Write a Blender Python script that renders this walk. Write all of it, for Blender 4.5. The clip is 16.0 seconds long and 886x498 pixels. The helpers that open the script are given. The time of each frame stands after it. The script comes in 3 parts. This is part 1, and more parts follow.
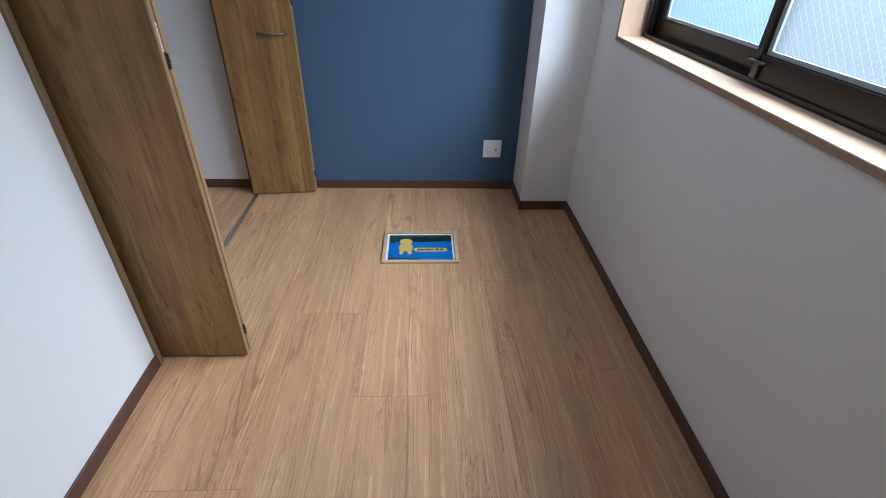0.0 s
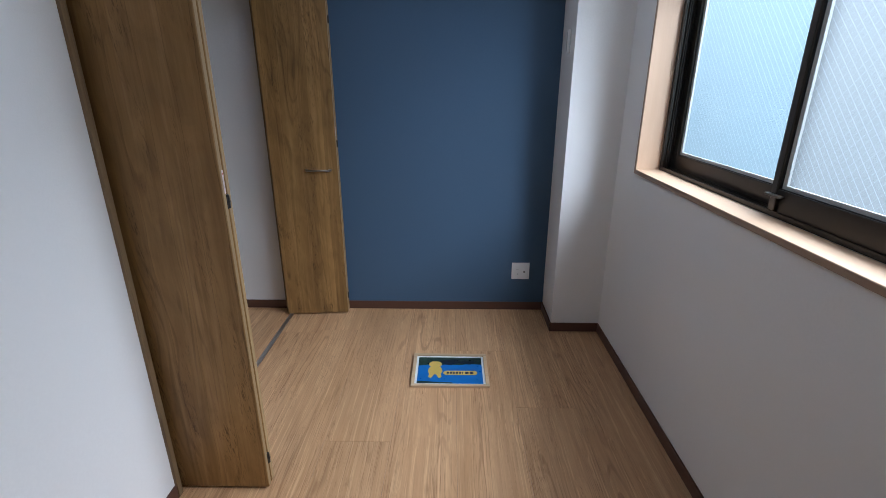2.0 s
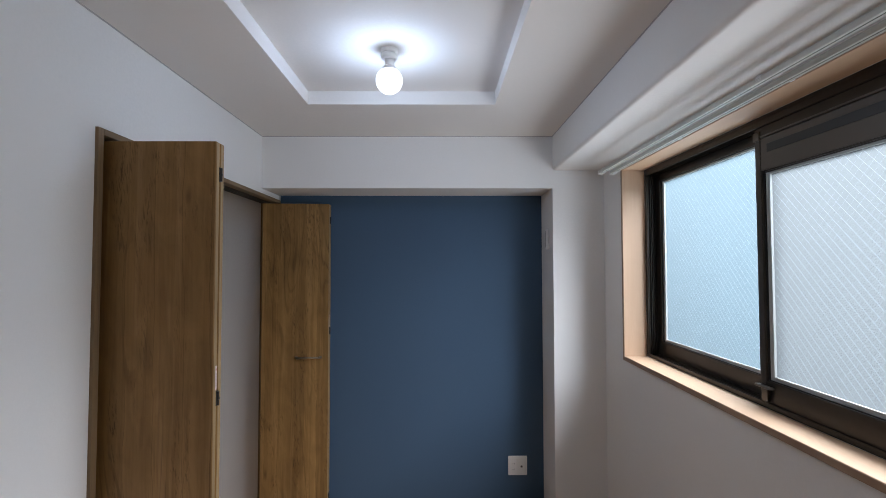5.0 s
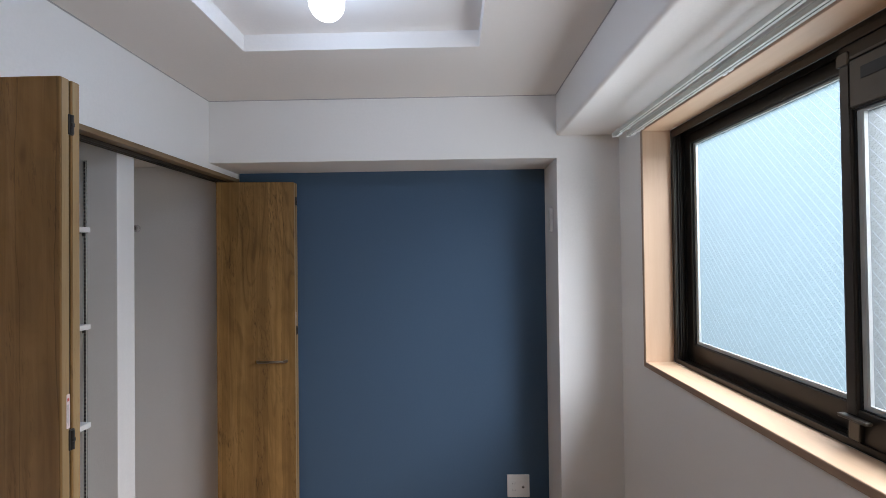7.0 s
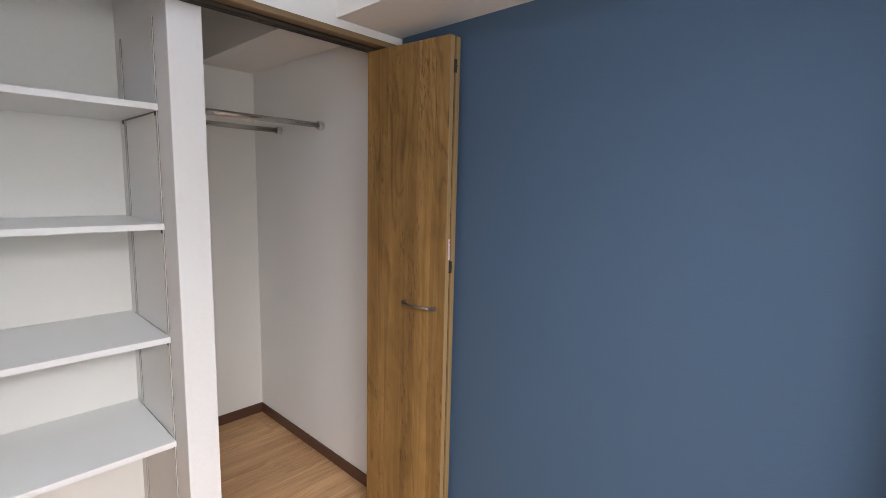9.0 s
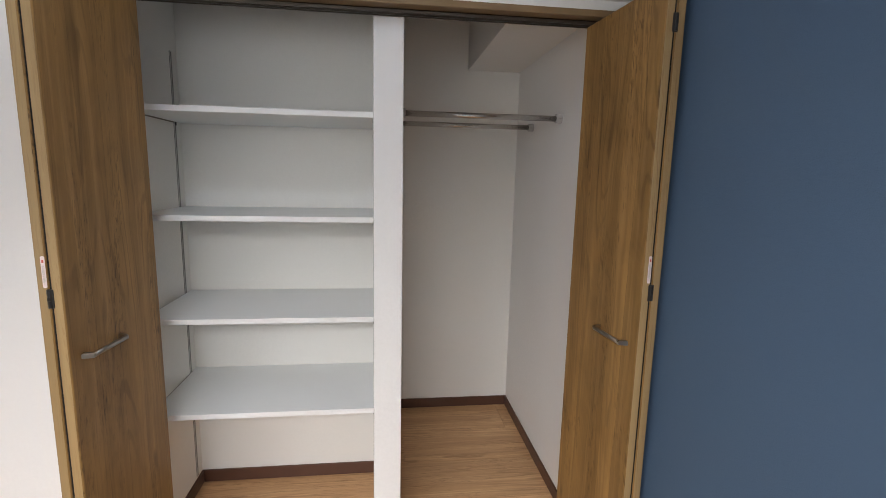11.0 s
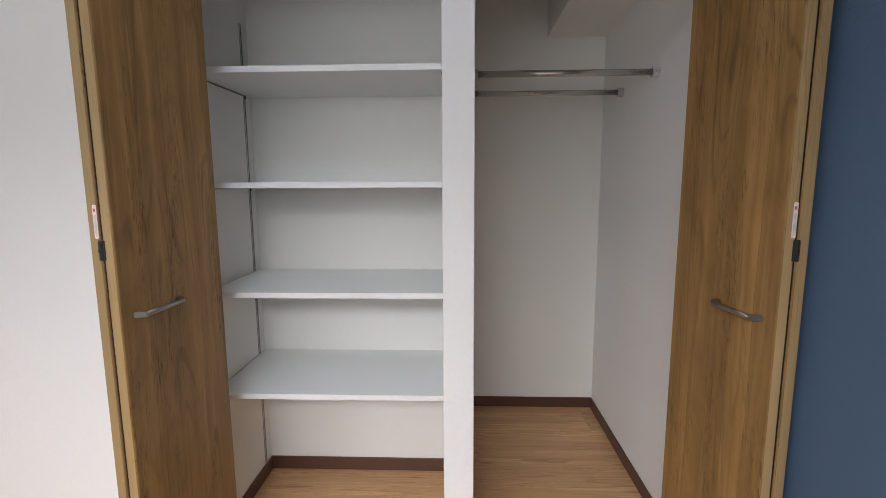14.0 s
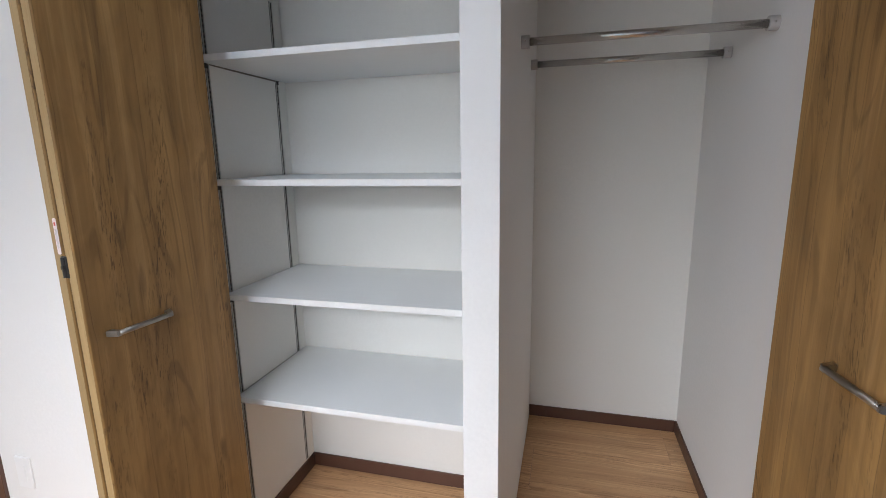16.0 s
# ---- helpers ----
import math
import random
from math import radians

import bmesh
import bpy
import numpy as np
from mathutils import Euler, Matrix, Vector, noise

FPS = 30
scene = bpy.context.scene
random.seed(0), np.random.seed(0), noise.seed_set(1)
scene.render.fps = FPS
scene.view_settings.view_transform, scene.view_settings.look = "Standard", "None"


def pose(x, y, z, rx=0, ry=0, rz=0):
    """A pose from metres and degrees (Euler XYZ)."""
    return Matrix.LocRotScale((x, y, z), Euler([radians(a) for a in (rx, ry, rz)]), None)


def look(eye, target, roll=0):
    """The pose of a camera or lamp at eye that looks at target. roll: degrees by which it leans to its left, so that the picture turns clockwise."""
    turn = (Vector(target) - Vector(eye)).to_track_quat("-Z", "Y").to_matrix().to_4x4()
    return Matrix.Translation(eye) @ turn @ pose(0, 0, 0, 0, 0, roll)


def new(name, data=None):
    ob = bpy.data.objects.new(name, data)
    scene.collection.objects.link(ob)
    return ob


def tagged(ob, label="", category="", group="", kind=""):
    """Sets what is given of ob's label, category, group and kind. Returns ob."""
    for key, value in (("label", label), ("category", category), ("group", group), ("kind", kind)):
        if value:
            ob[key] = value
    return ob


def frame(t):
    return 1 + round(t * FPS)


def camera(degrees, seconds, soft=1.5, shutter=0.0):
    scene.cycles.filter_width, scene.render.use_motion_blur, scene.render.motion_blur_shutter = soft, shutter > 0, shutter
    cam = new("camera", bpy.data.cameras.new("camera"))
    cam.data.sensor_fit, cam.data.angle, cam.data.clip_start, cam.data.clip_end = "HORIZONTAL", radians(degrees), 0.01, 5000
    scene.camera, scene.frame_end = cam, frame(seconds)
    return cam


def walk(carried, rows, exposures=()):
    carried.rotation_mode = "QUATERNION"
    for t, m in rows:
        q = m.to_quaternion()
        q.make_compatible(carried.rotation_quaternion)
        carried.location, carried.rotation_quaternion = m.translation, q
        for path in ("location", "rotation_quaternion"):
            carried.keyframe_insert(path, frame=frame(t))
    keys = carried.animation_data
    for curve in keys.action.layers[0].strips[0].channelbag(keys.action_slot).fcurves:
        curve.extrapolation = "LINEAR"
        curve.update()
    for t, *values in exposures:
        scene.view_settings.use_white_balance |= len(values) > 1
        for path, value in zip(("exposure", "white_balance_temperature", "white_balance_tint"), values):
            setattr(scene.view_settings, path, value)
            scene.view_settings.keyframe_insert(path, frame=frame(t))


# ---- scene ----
cam = camera(86.7, 16.0, 0.6)
PATH = [
    (0, (-0.021, -0.178, 1.457), (0.068, 1.487, 0.352), 1.6),
    (0.5, (-0.04, -0.176, 1.437), (0.03, 1.482, 0.321), 1.1),
    (1, (-0.024, -0.187, 1.443), (0.016, 1.465, 0.318), 0.6),
    (1.5, (-0.021, -0.181, 1.457), (-0.005, 1.561, 0.475), 0.2),
    (2, (-0.03, -0.195, 1.504), (-0.063, 1.69, 0.836), -0.0),
    (2.5, (-0.048, -0.214, 1.536), (-0.097, 1.757, 1.202), 0.2),
    (3, (-0.051, -0.223, 1.557), (-0.081, 1.77, 1.388), 0.3),
    (3.5, (-0.058, -0.229, 1.559), (-0.056, 1.77, 1.49), 0.1),
    (4, (-0.053, -0.235, 1.563), (-0.042, 1.765, 1.561), -0.1),
    (6.3, (-0.048, -0.127, 1.548), (-0.016, 1.87, 1.638), -0.2),
    (6.5, (-0.011, -0.041, 1.547), (0.029, 1.958, 1.617), -0.6),
    (7, (0.106, 0.224, 1.545), (0.066, 2.223, 1.57), -0.7),
    (7.5, (0.185, 0.564, 1.502), (-0.008, 2.553, 1.445), -0.2),
    (8, (0.264, 0.895, 1.476), (-0.261, 2.82, 1.33), 1.0),
    (8.5, (0.354, 1.182, 1.47), (-0.578, 2.938, 1.249), 1.5),
    (9, (0.378, 1.495, 1.439), (-0.972, 2.947, 1.172), 1.4),
    (9.5, (0.373, 1.708, 1.452), (-1.268, 2.817, 1.172), 1.5),
    (10, (0.414, 1.906, 1.456), (-1.428, 2.628, 1.168), 1.2),
    (10.2, (0.43, 1.954, 1.462), (-1.456, 2.549, 1.166), 1.3),
    (12.3, (0.41, 2.034, 1.382), (-1.566, 2.052, 1.075), 0.3),
    (12.5, (0.393, 2.034, 1.362), (-1.583, 2.033, 1.052), 0.2),
    (13, (0.318, 2.029, 1.326), (-1.657, 1.997, 1.014), -0.0),
    (13.5, (0.277, 2.031, 1.305), (-1.701, 1.964, 1.017), -0.4),
    (14, (0.261, 2.033, 1.293), (-1.718, 1.957, 1.017), -0.3),
    (14.5, (0.224, 2.048, 1.291), (-1.755, 1.968, 1.012), -0.6),
    (15, (0.131, 2.063, 1.318), (-1.841, 1.975, 0.996), -1.0),
    (15.5, (0.037, 2.12, 1.344), (-1.921, 1.957, 0.973), -1.3),
    (16, (-0.027, 2.231, 1.361), (-1.924, 1.727, 0.971), -1.0),
]
# seconds, stops, kelvin, tint
EXPOSURES = [
    (0.0, 0.15, 5330, 9), (2.0, -0.13, 5520, 11), (4.0, -0.33, 5900, 13), (7.0, -0.13, 6150, 14), (8.0, 0.28, 6300, 15),
    (9.0, 0.57, 6550, 16), (10.0, 0.45, 6700, 15), (12.5, 0.35, 6480, 14), (14.5, 0.32, 6360, 15), (16.0, 0.61, 6080, 13),
]
walk(cam, [(t, look(eye, target, roll)) for t, eye, target, roll in PATH], EXPOSURES)

# ---- plan (metres; x right, y ahead, z up) ----
XL, XR = -1.076, 0.912                    # closet wall, window wall
YB, YF, Y0 = 2.79, 2.487, -1.6           # blue wall, face of the beam before it, wall behind
XN = 0.613                               # edge of the niche and face of the side beam
ZC, ZB, ZS = 2.31, 2.006, 2.112          # ceiling, soffit of the end beam, of the side beam
CY0, CZ = 1.196, 1.955                   # closet opening: near jamb, head
XK, XKL = -2.35, -1.715                  # closet backs
YKL = 1.163                              # side wall of the shelved half
PX, PY0, PY1 = -1.164, 1.977, 2.074      # closet partition
WY0, WY1, WZ0, WZ1 = 0.46, 2.187, 1.092, 2.050   # window opening inside its casing
RX0, RX1, RY0, RY1, RZ = -0.66, 0.214, 1.07, 1.944, 0.062  # ceiling recess
BULB = (-0.236, 1.518, 2.252)
SK = 0.06                                # skirting height

# ---- world, sun, large lights, exposure ----
world = bpy.data.worlds.new("world")
scene.world = world
world.use_nodes = True
wn = world.node_tree
sky = wn.nodes.new("ShaderNodeTexSky")
sky.sky_type, sky.sun_disc = "NISHITA", False
sky.sun_elevation, sky.sun_rotation = radians(48), radians(200)
wn.links.new(sky.outputs[0], wn.nodes["Background"].inputs[0])
wn.nodes["Background"].inputs[1].default_value = 0.12


def lamp(name, kind, m, energy, color, size=None, radius=None, angle=None):
    data = bpy.data.lights.new(name, kind)
    data.energy, data.color = energy, color
    if size:
        data.shape, data.size, data.size_y = "RECTANGLE", size[0], size[1]
    if radius:
        data.shadow_soft_size = radius
    if angle:
        data.angle = radians(angle)
    ob = new(name, data)
    ob.matrix_world = m
    return ob


lamp("sun", "SUN", look((-3, -6, 7), (0, 0, 0)), 1.0, (1, 0.96, 0.9), angle=12)
WINDOW_W, OPENING_W, BULB_W = 325, 22, 5.0
lamp("window_daylight", "AREA", look((XR + 1.35, 0.80, 2.75), (-0.75, 1.10, 0.42)),
     WINDOW_W, (0.93, 0.97, 1.0), size=(3.8, 1.4))
lamp("opening_daylight", "AREA", look((XR + 0.225, (WY0 + WY1) / 2, 1.57), (XR - 1.0, (WY0 + WY1) / 2, 1.57)),
     OPENING_W, (0.95, 0.98, 1.0), size=(WY1 - WY0 - 0.03, 0.80))
lamp("bulb_light", "POINT", pose(*BULB), BULB_W, (0.61, 0.77, 1.0), radius=0.032)


# ---- materials ----
def nodes_of(name, rough=0.6, metal=0.0, color=(0.8, 0.8, 0.8)):
    m = bpy.data.materials.new(name)
    m.use_nodes = True
    b = m.node_tree.nodes["Principled BSDF"]
    b.inputs["Base Color"].default_value = (*color, 1)
    b.inputs["Roughness"].default_value, b.inputs["Metallic"].default_value = rough, metal
    return m, m.node_tree, b


def node(nt, kind, inputs=(), **attrs):
    n = nt.nodes.new(kind)
    for key, value in attrs.items():
        setattr(n, key, value)
    for key, value in dict(inputs).items():
        if hasattr(value, "links"):
            nt.links.new(value, n.inputs[key])
        else:
            n.inputs[key].default_value = value
    return n


def ramp(nt, fac, stops):
    r = node(nt, "ShaderNodeValToRGB", {0: fac})
    el = r.color_ramp.elements
    while len(el) < len(stops):
        el.new(0.5)
    for e, (p, c) in zip(el, stops):
        e.position = p
        e.color = (*c, 1) if isinstance(c, tuple) else (c, c, c, 1)
    return r.outputs[0]


def mapped(nt, scale, seed=0.0, random_of_object=False):
    """Object coordinates, stretched; each object may take its own piece of the pattern."""
    tc = node(nt, "ShaderNodeTexCoord")
    v = tc.outputs["Object"]
    if random_of_object:
        info = node(nt, "ShaderNodeObjectInfo")
        off = node(nt, "ShaderNodeVectorMath", {0: info.outputs["Random"], 1: (37.0, 51.0, 23.0)}, operation="MULTIPLY")
        v = node(nt, "ShaderNodeVectorMath", {0: v, 1: off.outputs[0]}, operation="ADD").outputs[0]
    return node(nt, "ShaderNodeMapping", {"Vector": v, "Scale": scale, "Location": (seed, seed * 0.7, seed * 1.3)}).outputs[0]


def noise_tex(nt, vec, scale=1.0, detail=4.0, rough=0.55, distortion=0.0):
    return node(nt, "ShaderNodeTexNoise", {"Vector": vec, "Scale": scale, "Detail": detail, "Roughness": rough, "Distortion": distortion}).outputs[0]


def mix(nt, fac, a, b, blend="MIX"):
    n = nt.nodes.new("ShaderNodeMix")
    n.data_type, n.blend_type = "RGBA", blend
    for i, value in ((0, fac), (6, a), (7, b)):
        if hasattr(value, "links"):
            nt.links.new(value, n.inputs[i])
        else:
            n.inputs[i].default_value = value if i == 0 else (*value, 1)
    return n.outputs[2]


def bump(nt, bsdf, height, strength, distance):
    b = node(nt, "ShaderNodeBump", {"Height": height, "Strength": strength, "Distance": distance})
    nt.links.new(b.outputs[0], bsdf.inputs["Normal"])


def wallpaper(name, color, stain=0.04, grain=0.35):
    m, nt, b = nodes_of(name, 0.92)
    weave = noise_tex(nt, mapped(nt, (420, 420, 420)), 1, 3, 0.7)
    clump = noise_tex(nt, mapped(nt, (90, 90, 90), 3), 1, 3, 0.6)
    large = noise_tex(nt, mapped(nt, (1.3, 1.3, 1.3), 7), 1, 3, 0.5)
    dark = tuple(c * (1 - stain * 2) for c in color)
    col = mix(nt, ramp(nt, large, ((0.3, 0.0), (0.7, 1.0))), dark, color)
    col = mix(nt, ramp(nt, clump, ((0.35, 0.0), (0.7, 1.0))), tuple(c * 0.96 for c in color), col, "MIX")
    nt.links.new(col, b.inputs["Base Color"])
    h = node(nt, "ShaderNodeMath", {0: weave, 1: clump}, operation="ADD").outputs[0]
    bump(nt, b, h, grain, 0.0012)
    b.inputs["Specular IOR Level"].default_value = 0.25
    return m


def wood(name, along, light, mid, dark, strip=0.09, rough=0.42, seed=0.0, tone_amount=0.10, broad_amount=0.12, line_amount=0.5,
         pore_amount=0.5, ring_amount=0.4, tick_amount=0.3, run=0.42, rings=70.0, fine=1.0, mottle_amount=0.0, knot_amount=0.0, seam_amount=0.0, gloss=0.5, wave=0.012, pale_amount=0.0):
    """Printed wood: soft strips, long thin lines, flame figures and clusters of short slanting pores. along: the axis (0, 1, 2) of the grain.
    Fine marks take another piece of the pattern on each object; broad tones run on."""
    m, nt, b = nodes_of(name, rough)

    shared = []

    def meander():
        if not shared:
            scale = [5.0] * 3
            scale[along] = 2.2
            drift = noise_tex(nt, mapped(nt, tuple(scale), seed + 88, True), 1, 3, 0.5, 0.4)
            amount = node(nt, "ShaderNodeMath", {0: drift, 1: 0.5}, operation="SUBTRACT").outputs[0]
            ways = [wave * 4] * 3
            ways[along] = 0.0
            k = node(nt, "ShaderNodeVectorMath", {0: tuple(ways)}, operation="SCALE")
            nt.links.new(amount, k.inputs["Scale"])
            shared.append(k.outputs[0])
        return shared[0]

    def stretched(across, length, s, own=True, turn=0.0):
        scale = [across] * 3
        scale[along] = length
        v = mapped(nt, (1, 1, 1), seed + s, own)
        if turn:
            # lean the marks a little off the grain
            lean = [0.0, 0.0, 0.0]
            lean[(along + 1) % 3] = turn
            lean[(along + 2) % 3] = turn
            sp = node(nt, "ShaderNodeSeparateXYZ", {0: v})
            k = node(nt, "ShaderNodeVectorMath", {0: tuple(lean)}, operation="SCALE")
            nt.links.new(sp.outputs[along], k.inputs["Scale"])
            v = node(nt, "ShaderNodeVectorMath", {0: v, 1: k.outputs[0]}, operation="ADD").outputs[0]
        if wave and own:
            # the grain meanders a little over its length
            v = node(nt, "ShaderNodeVectorMath", {0: v, 1: meander()}, operation="ADD").outputs[0]
        return node(nt, "ShaderNodeMapping", {"Vector": v, "Scale": tuple(scale)}).outputs[0]

    def math_of(op, p, q=0.0):
        return node(nt, "ShaderNodeMath", {0: p, 1: q}, operation=op).outputs[0]
    grain = noise_tex(nt, stretched(11, 0.7, 0), 1, 5, 0.6, 0.6)
    fibre = noise_tex(nt, stretched(190, 3.0, 4), 1, 3, 0.65)
    streaks = noise_tex(nt, stretched(48 * fine, 0.75, 9), 1, 5, 0.62, 0.3)
    thin = noise_tex(nt, stretched(190 * fine, 1.3, 15), 1, 3, 0.55, 0.35)
    broad = noise_tex(nt, stretched(3.0, 0.35, 13, False), 1, 2, 0.5)
    region = ramp(nt, noise_tex(nt, stretched(6, 0.9, 33), 1, 2, 0.5), ((0.36, 0.15), (0.62, 1.0)))
    field = noise_tex(nt, stretched(5.0, run, 21), 1, 2, 0.45, 0.3)
    ringed = math_of("SINE", math_of("MULTIPLY", field, rings))
    breakup = noise_tex(nt, stretched(40, 4.0, 27), 1, 3, 0.6)
    ringed = math_of("MULTIPLY", ringed, breakup)
    where = ramp(nt, noise_tex(nt, stretched(6.5, run * 2.2, 31), 1, 2, 0.5), ((0.47, 0.0), (0.62, 1.0)))
    lines = math_of("MULTIPLY", ramp(nt, ringed, ((0.30, 0.0), (0.48, 1.0))), where)
    sep = node(nt, "ShaderNodeSeparateXYZ", {0: stretched(1, 0, 2)})
    wob = noise_tex(nt, stretched(2.0, 0.5, 53), 1, 1, 0.5)
    across = math_of("ADD", math_of("ADD", sep.outputs[(along + 1) % 3], sep.outputs[(along + 2) % 3]), math_of("MULTIPLY", wob, 0.03))
    place = math_of("DIVIDE", across, strip)
    cell = math_of("FLOOR", place)
    seam = ramp(nt, math_of("FRACT", place), ((0.0, 1.0), (0.03, 0.0)))
    tone = node(nt, "ShaderNodeTexWhiteNoise", {"W": cell}, noise_dimensions="1D").outputs["Value"]
    col = mix(nt, ramp(nt, grain, ((0.32, 0.0), (0.66, 1.0))), mid, light)
    col = mix(nt, math_of("MULTIPLY", ramp(nt, streaks, ((0.40, 1.0), (0.58, 0.0))), 0.55), col, mid)
    col = mix(nt, math_of("MULTIPLY", ramp(nt, streaks, ((0.30, 1.0), (0.40, 0.0))), pore_amount), col, dark)
    col = mix(nt, math_of("MULTIPLY", math_of("MULTIPLY", ramp(nt, thin, ((0.34, 1.0), (0.43, 0.0))), region), line_amount), col, dark)
    if pale_amount:
        pale = noise_tex(nt, stretched(60 * fine, 1.1, 37), 1, 4, 0.6, 0.4)
        col = mix(nt, math_of("MULTIPLY", ramp(nt, pale, ((0.54, 0.0), (0.66, 1.0))), pale_amount), col, tuple(min(0.8, c * 1.35 + 0.03) for c in light))
    ticks = noise_tex(nt, stretched(230, 17.0, 41, True, 0.10), 1, 3, 0.6, 0.3)
    patch = ramp(nt, noise_tex(nt, stretched(11, 1.7, 47), 1, 3, 0.6), ((0.50, 0.0), (0.64, 1.0)))
    col = mix(nt, math_of("MULTIPLY", math_of("MULTIPLY", ramp(nt, ticks, ((0.38, 1.0), (0.46, 0.0))), patch), tick_amount), col, dark)
    col = mix(nt, math_of("MULTIPLY", lines, ring_amount), col, dark)
    if seam_amount:
        col = mix(nt, math_of("MULTIPLY", seam, seam_amount), col, dark)
    shade = node(nt, "ShaderNodeMapRange", {0: tone, 3: 1 - tone_amount, 4: 1 + tone_amount}).outputs[0]
    shade2 = node(nt, "ShaderNodeMapRange", {0: broad, 1: 0.3, 2: 0.7, 3: 1 - broad_amount, 4: 1 + broad_amount}).outputs[0]
    f = math_of("MULTIPLY", shade, shade2)
    if mottle_amount:
        mottle = noise_tex(nt, stretched(15, 5.0, 61, True, 0.12), 1, 4, 0.6, 0.8)
        f = math_of("MULTIPLY", f, node(nt, "ShaderNodeMapRange", {0: mottle, 1: 0.3, 2: 0.7, 3: 1 - mottle_amount, 4: 1 + mottle_amount}).outputs[0])
    col = node(nt, "ShaderNodeVectorMath", {0: col, 1: f}, operation="MULTIPLY").outputs[0]
    if knot_amount:
        spots = node(nt, "ShaderNodeTexVoronoi", {"Vector": stretched(6.0, 1.6, 71), "Scale": 1.0, "Randomness": 1.0}, feature="F1")
        rare = ramp(nt, noise_tex(nt, stretched(9, 2.4, 77), 1, 2, 0.5), ((0.50, 0.0), (0.58, 1.0)))
        knot = math_of("MULTIPLY", ramp(nt, spots.outputs["Distance"], ((0.03, 1.0), (0.085, 0.0))), rare)
        col = mix(nt, math_of("MULTIPLY", knot, knot_amount), col, dark)
    nt.links.new(col, b.inputs["Base Color"])
    b.inputs["Specular IOR Level"].default_value = gloss
    r = node(nt, "ShaderNodeMapRange", {0: grain, 3: rough - 0.06, 4: rough + 0.10}).outputs[0]
    nt.links.new(r, b.inputs["Roughness"])
    bump(nt, b, math_of("ADD", fibre, thin), 0.12, 0.0006)
    return m


def paint(name, color, rough, metal=0.0, vary=0.06, scale=40):
    m, nt, b = nodes_of(name, rough, metal)
    n1 = noise_tex(nt, mapped(nt, (scale, scale, scale)), 1, 5, 0.6)
    n2 = noise_tex(nt, mapped(nt, (3, 3, 3), 5), 1, 3)
    f = node(nt, "ShaderNodeMath", {0: n1, 1: n2}, operation="MULTIPLY").outputs[0]
    col = mix(nt, ramp(nt, f, ((0.1, 0.0), (0.45, 1.0))), tuple(c * (1 - vary * 2) for c in color), color)
    nt.links.new(col, b.inputs["Base Color"])
    r = node(nt, "ShaderNodeMapRange", {0: n1, 3: max(0.05, rough - 0.08), 4: rough + 0.08}).outputs[0]
    nt.links.new(r, b.inputs["Roughness"])
    return m


WHITE = wallpaper("wallpaper_white", (0.82, 0.80, 0.77))
CREAM = wallpaper("closet_wallpaper", (0.80, 0.775, 0.725))
CEIL = wallpaper("ceiling_paper", (0.82, 0.785, 0.745), 0.03)
BLUE = wallpaper("wallpaper_blue", (0.069, 0.114, 0.177), 0.03, 0.6)
FLOOR = wood("floor_oak_print", 1, (0.61, 0.368, 0.190), (0.47, 0.265, 0.124), (0.180, 0.080, 0.030), 0.098, 0.42, tone_amount=0.05, broad_amount=0.07, line_amount=0.85,
             pore_amount=0.15, ring_amount=0.4, rings=130.0, tick_amount=0.45, fine=2.0, mottle_amount=0.05, knot_amount=0.55, gloss=0.35, wave=0.006, pale_amount=0.45)
OAK = wood("door_oak_print", 2, (0.314, 0.179, 0.061), (0.194, 0.105, 0.034), (0.036, 0.016, 0.006), 0.085, 0.42, 3.0, tone_amount=0.17, broad_amount=0.18, line_amount=0.18,
           pore_amount=0.12, ring_amount=0.30, tick_amount=0.65, run=0.6, rings=120.0, fine=0.6, mottle_amount=0.15, knot_amount=0.8, seam_amount=0.45, gloss=0.3, wave=0.006, pale_amount=0.22)
EDGE = wood("door_edge_oak", 2, (0.35, 0.232, 0.106), (0.28, 0.180, 0.080), (0.20, 0.11, 0.04), 0.4, 0.45, 8.0, ring_amount=0.2, tick_amount=0.5, knot_amount=0.3)
FRAME = wood("frame_oak_dark", 2, (0.25, 0.166, 0.082), (0.19, 0.120, 0.056), (0.10, 0.055, 0.03), 0.4, 0.45, 5.0, ring_amount=0.2)
FRAME_Y = wood("frame_oak_dark_level", 1, (0.25, 0.166, 0.082), (0.19, 0.120, 0.056), (0.10, 0.055, 0.03), 0.4, 0.45, 5.0, ring_amount=0.2)
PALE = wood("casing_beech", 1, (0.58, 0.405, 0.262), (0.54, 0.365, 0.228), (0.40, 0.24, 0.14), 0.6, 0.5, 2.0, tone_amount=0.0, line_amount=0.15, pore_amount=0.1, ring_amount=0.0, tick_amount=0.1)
# casing beech in a darker brown, for the front edge
PALE_EDGE = wood("casing_edge_brown", 1, (0.34, 0.23, 0.155), (0.30, 0.20, 0.13), (0.20, 0.12, 0.07), 0.6, 0.5, 2.0, tone_amount=0.0, line_amount=0.15, pore_amount=0.1, ring_amount=0.0, tick_amount=0.1)
# same beech, toned darker to offset the grazing window light on the uprights
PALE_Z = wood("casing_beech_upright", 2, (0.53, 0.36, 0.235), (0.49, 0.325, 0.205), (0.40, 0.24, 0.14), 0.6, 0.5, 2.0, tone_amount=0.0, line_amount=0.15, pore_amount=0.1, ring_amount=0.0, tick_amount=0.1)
BROWN = paint("skirting_brown", (0.100, 0.046, 0.030), 0.36)
ALU = paint("bronze_aluminium", (0.050, 0.042, 0.034), 0.38, 0.7)
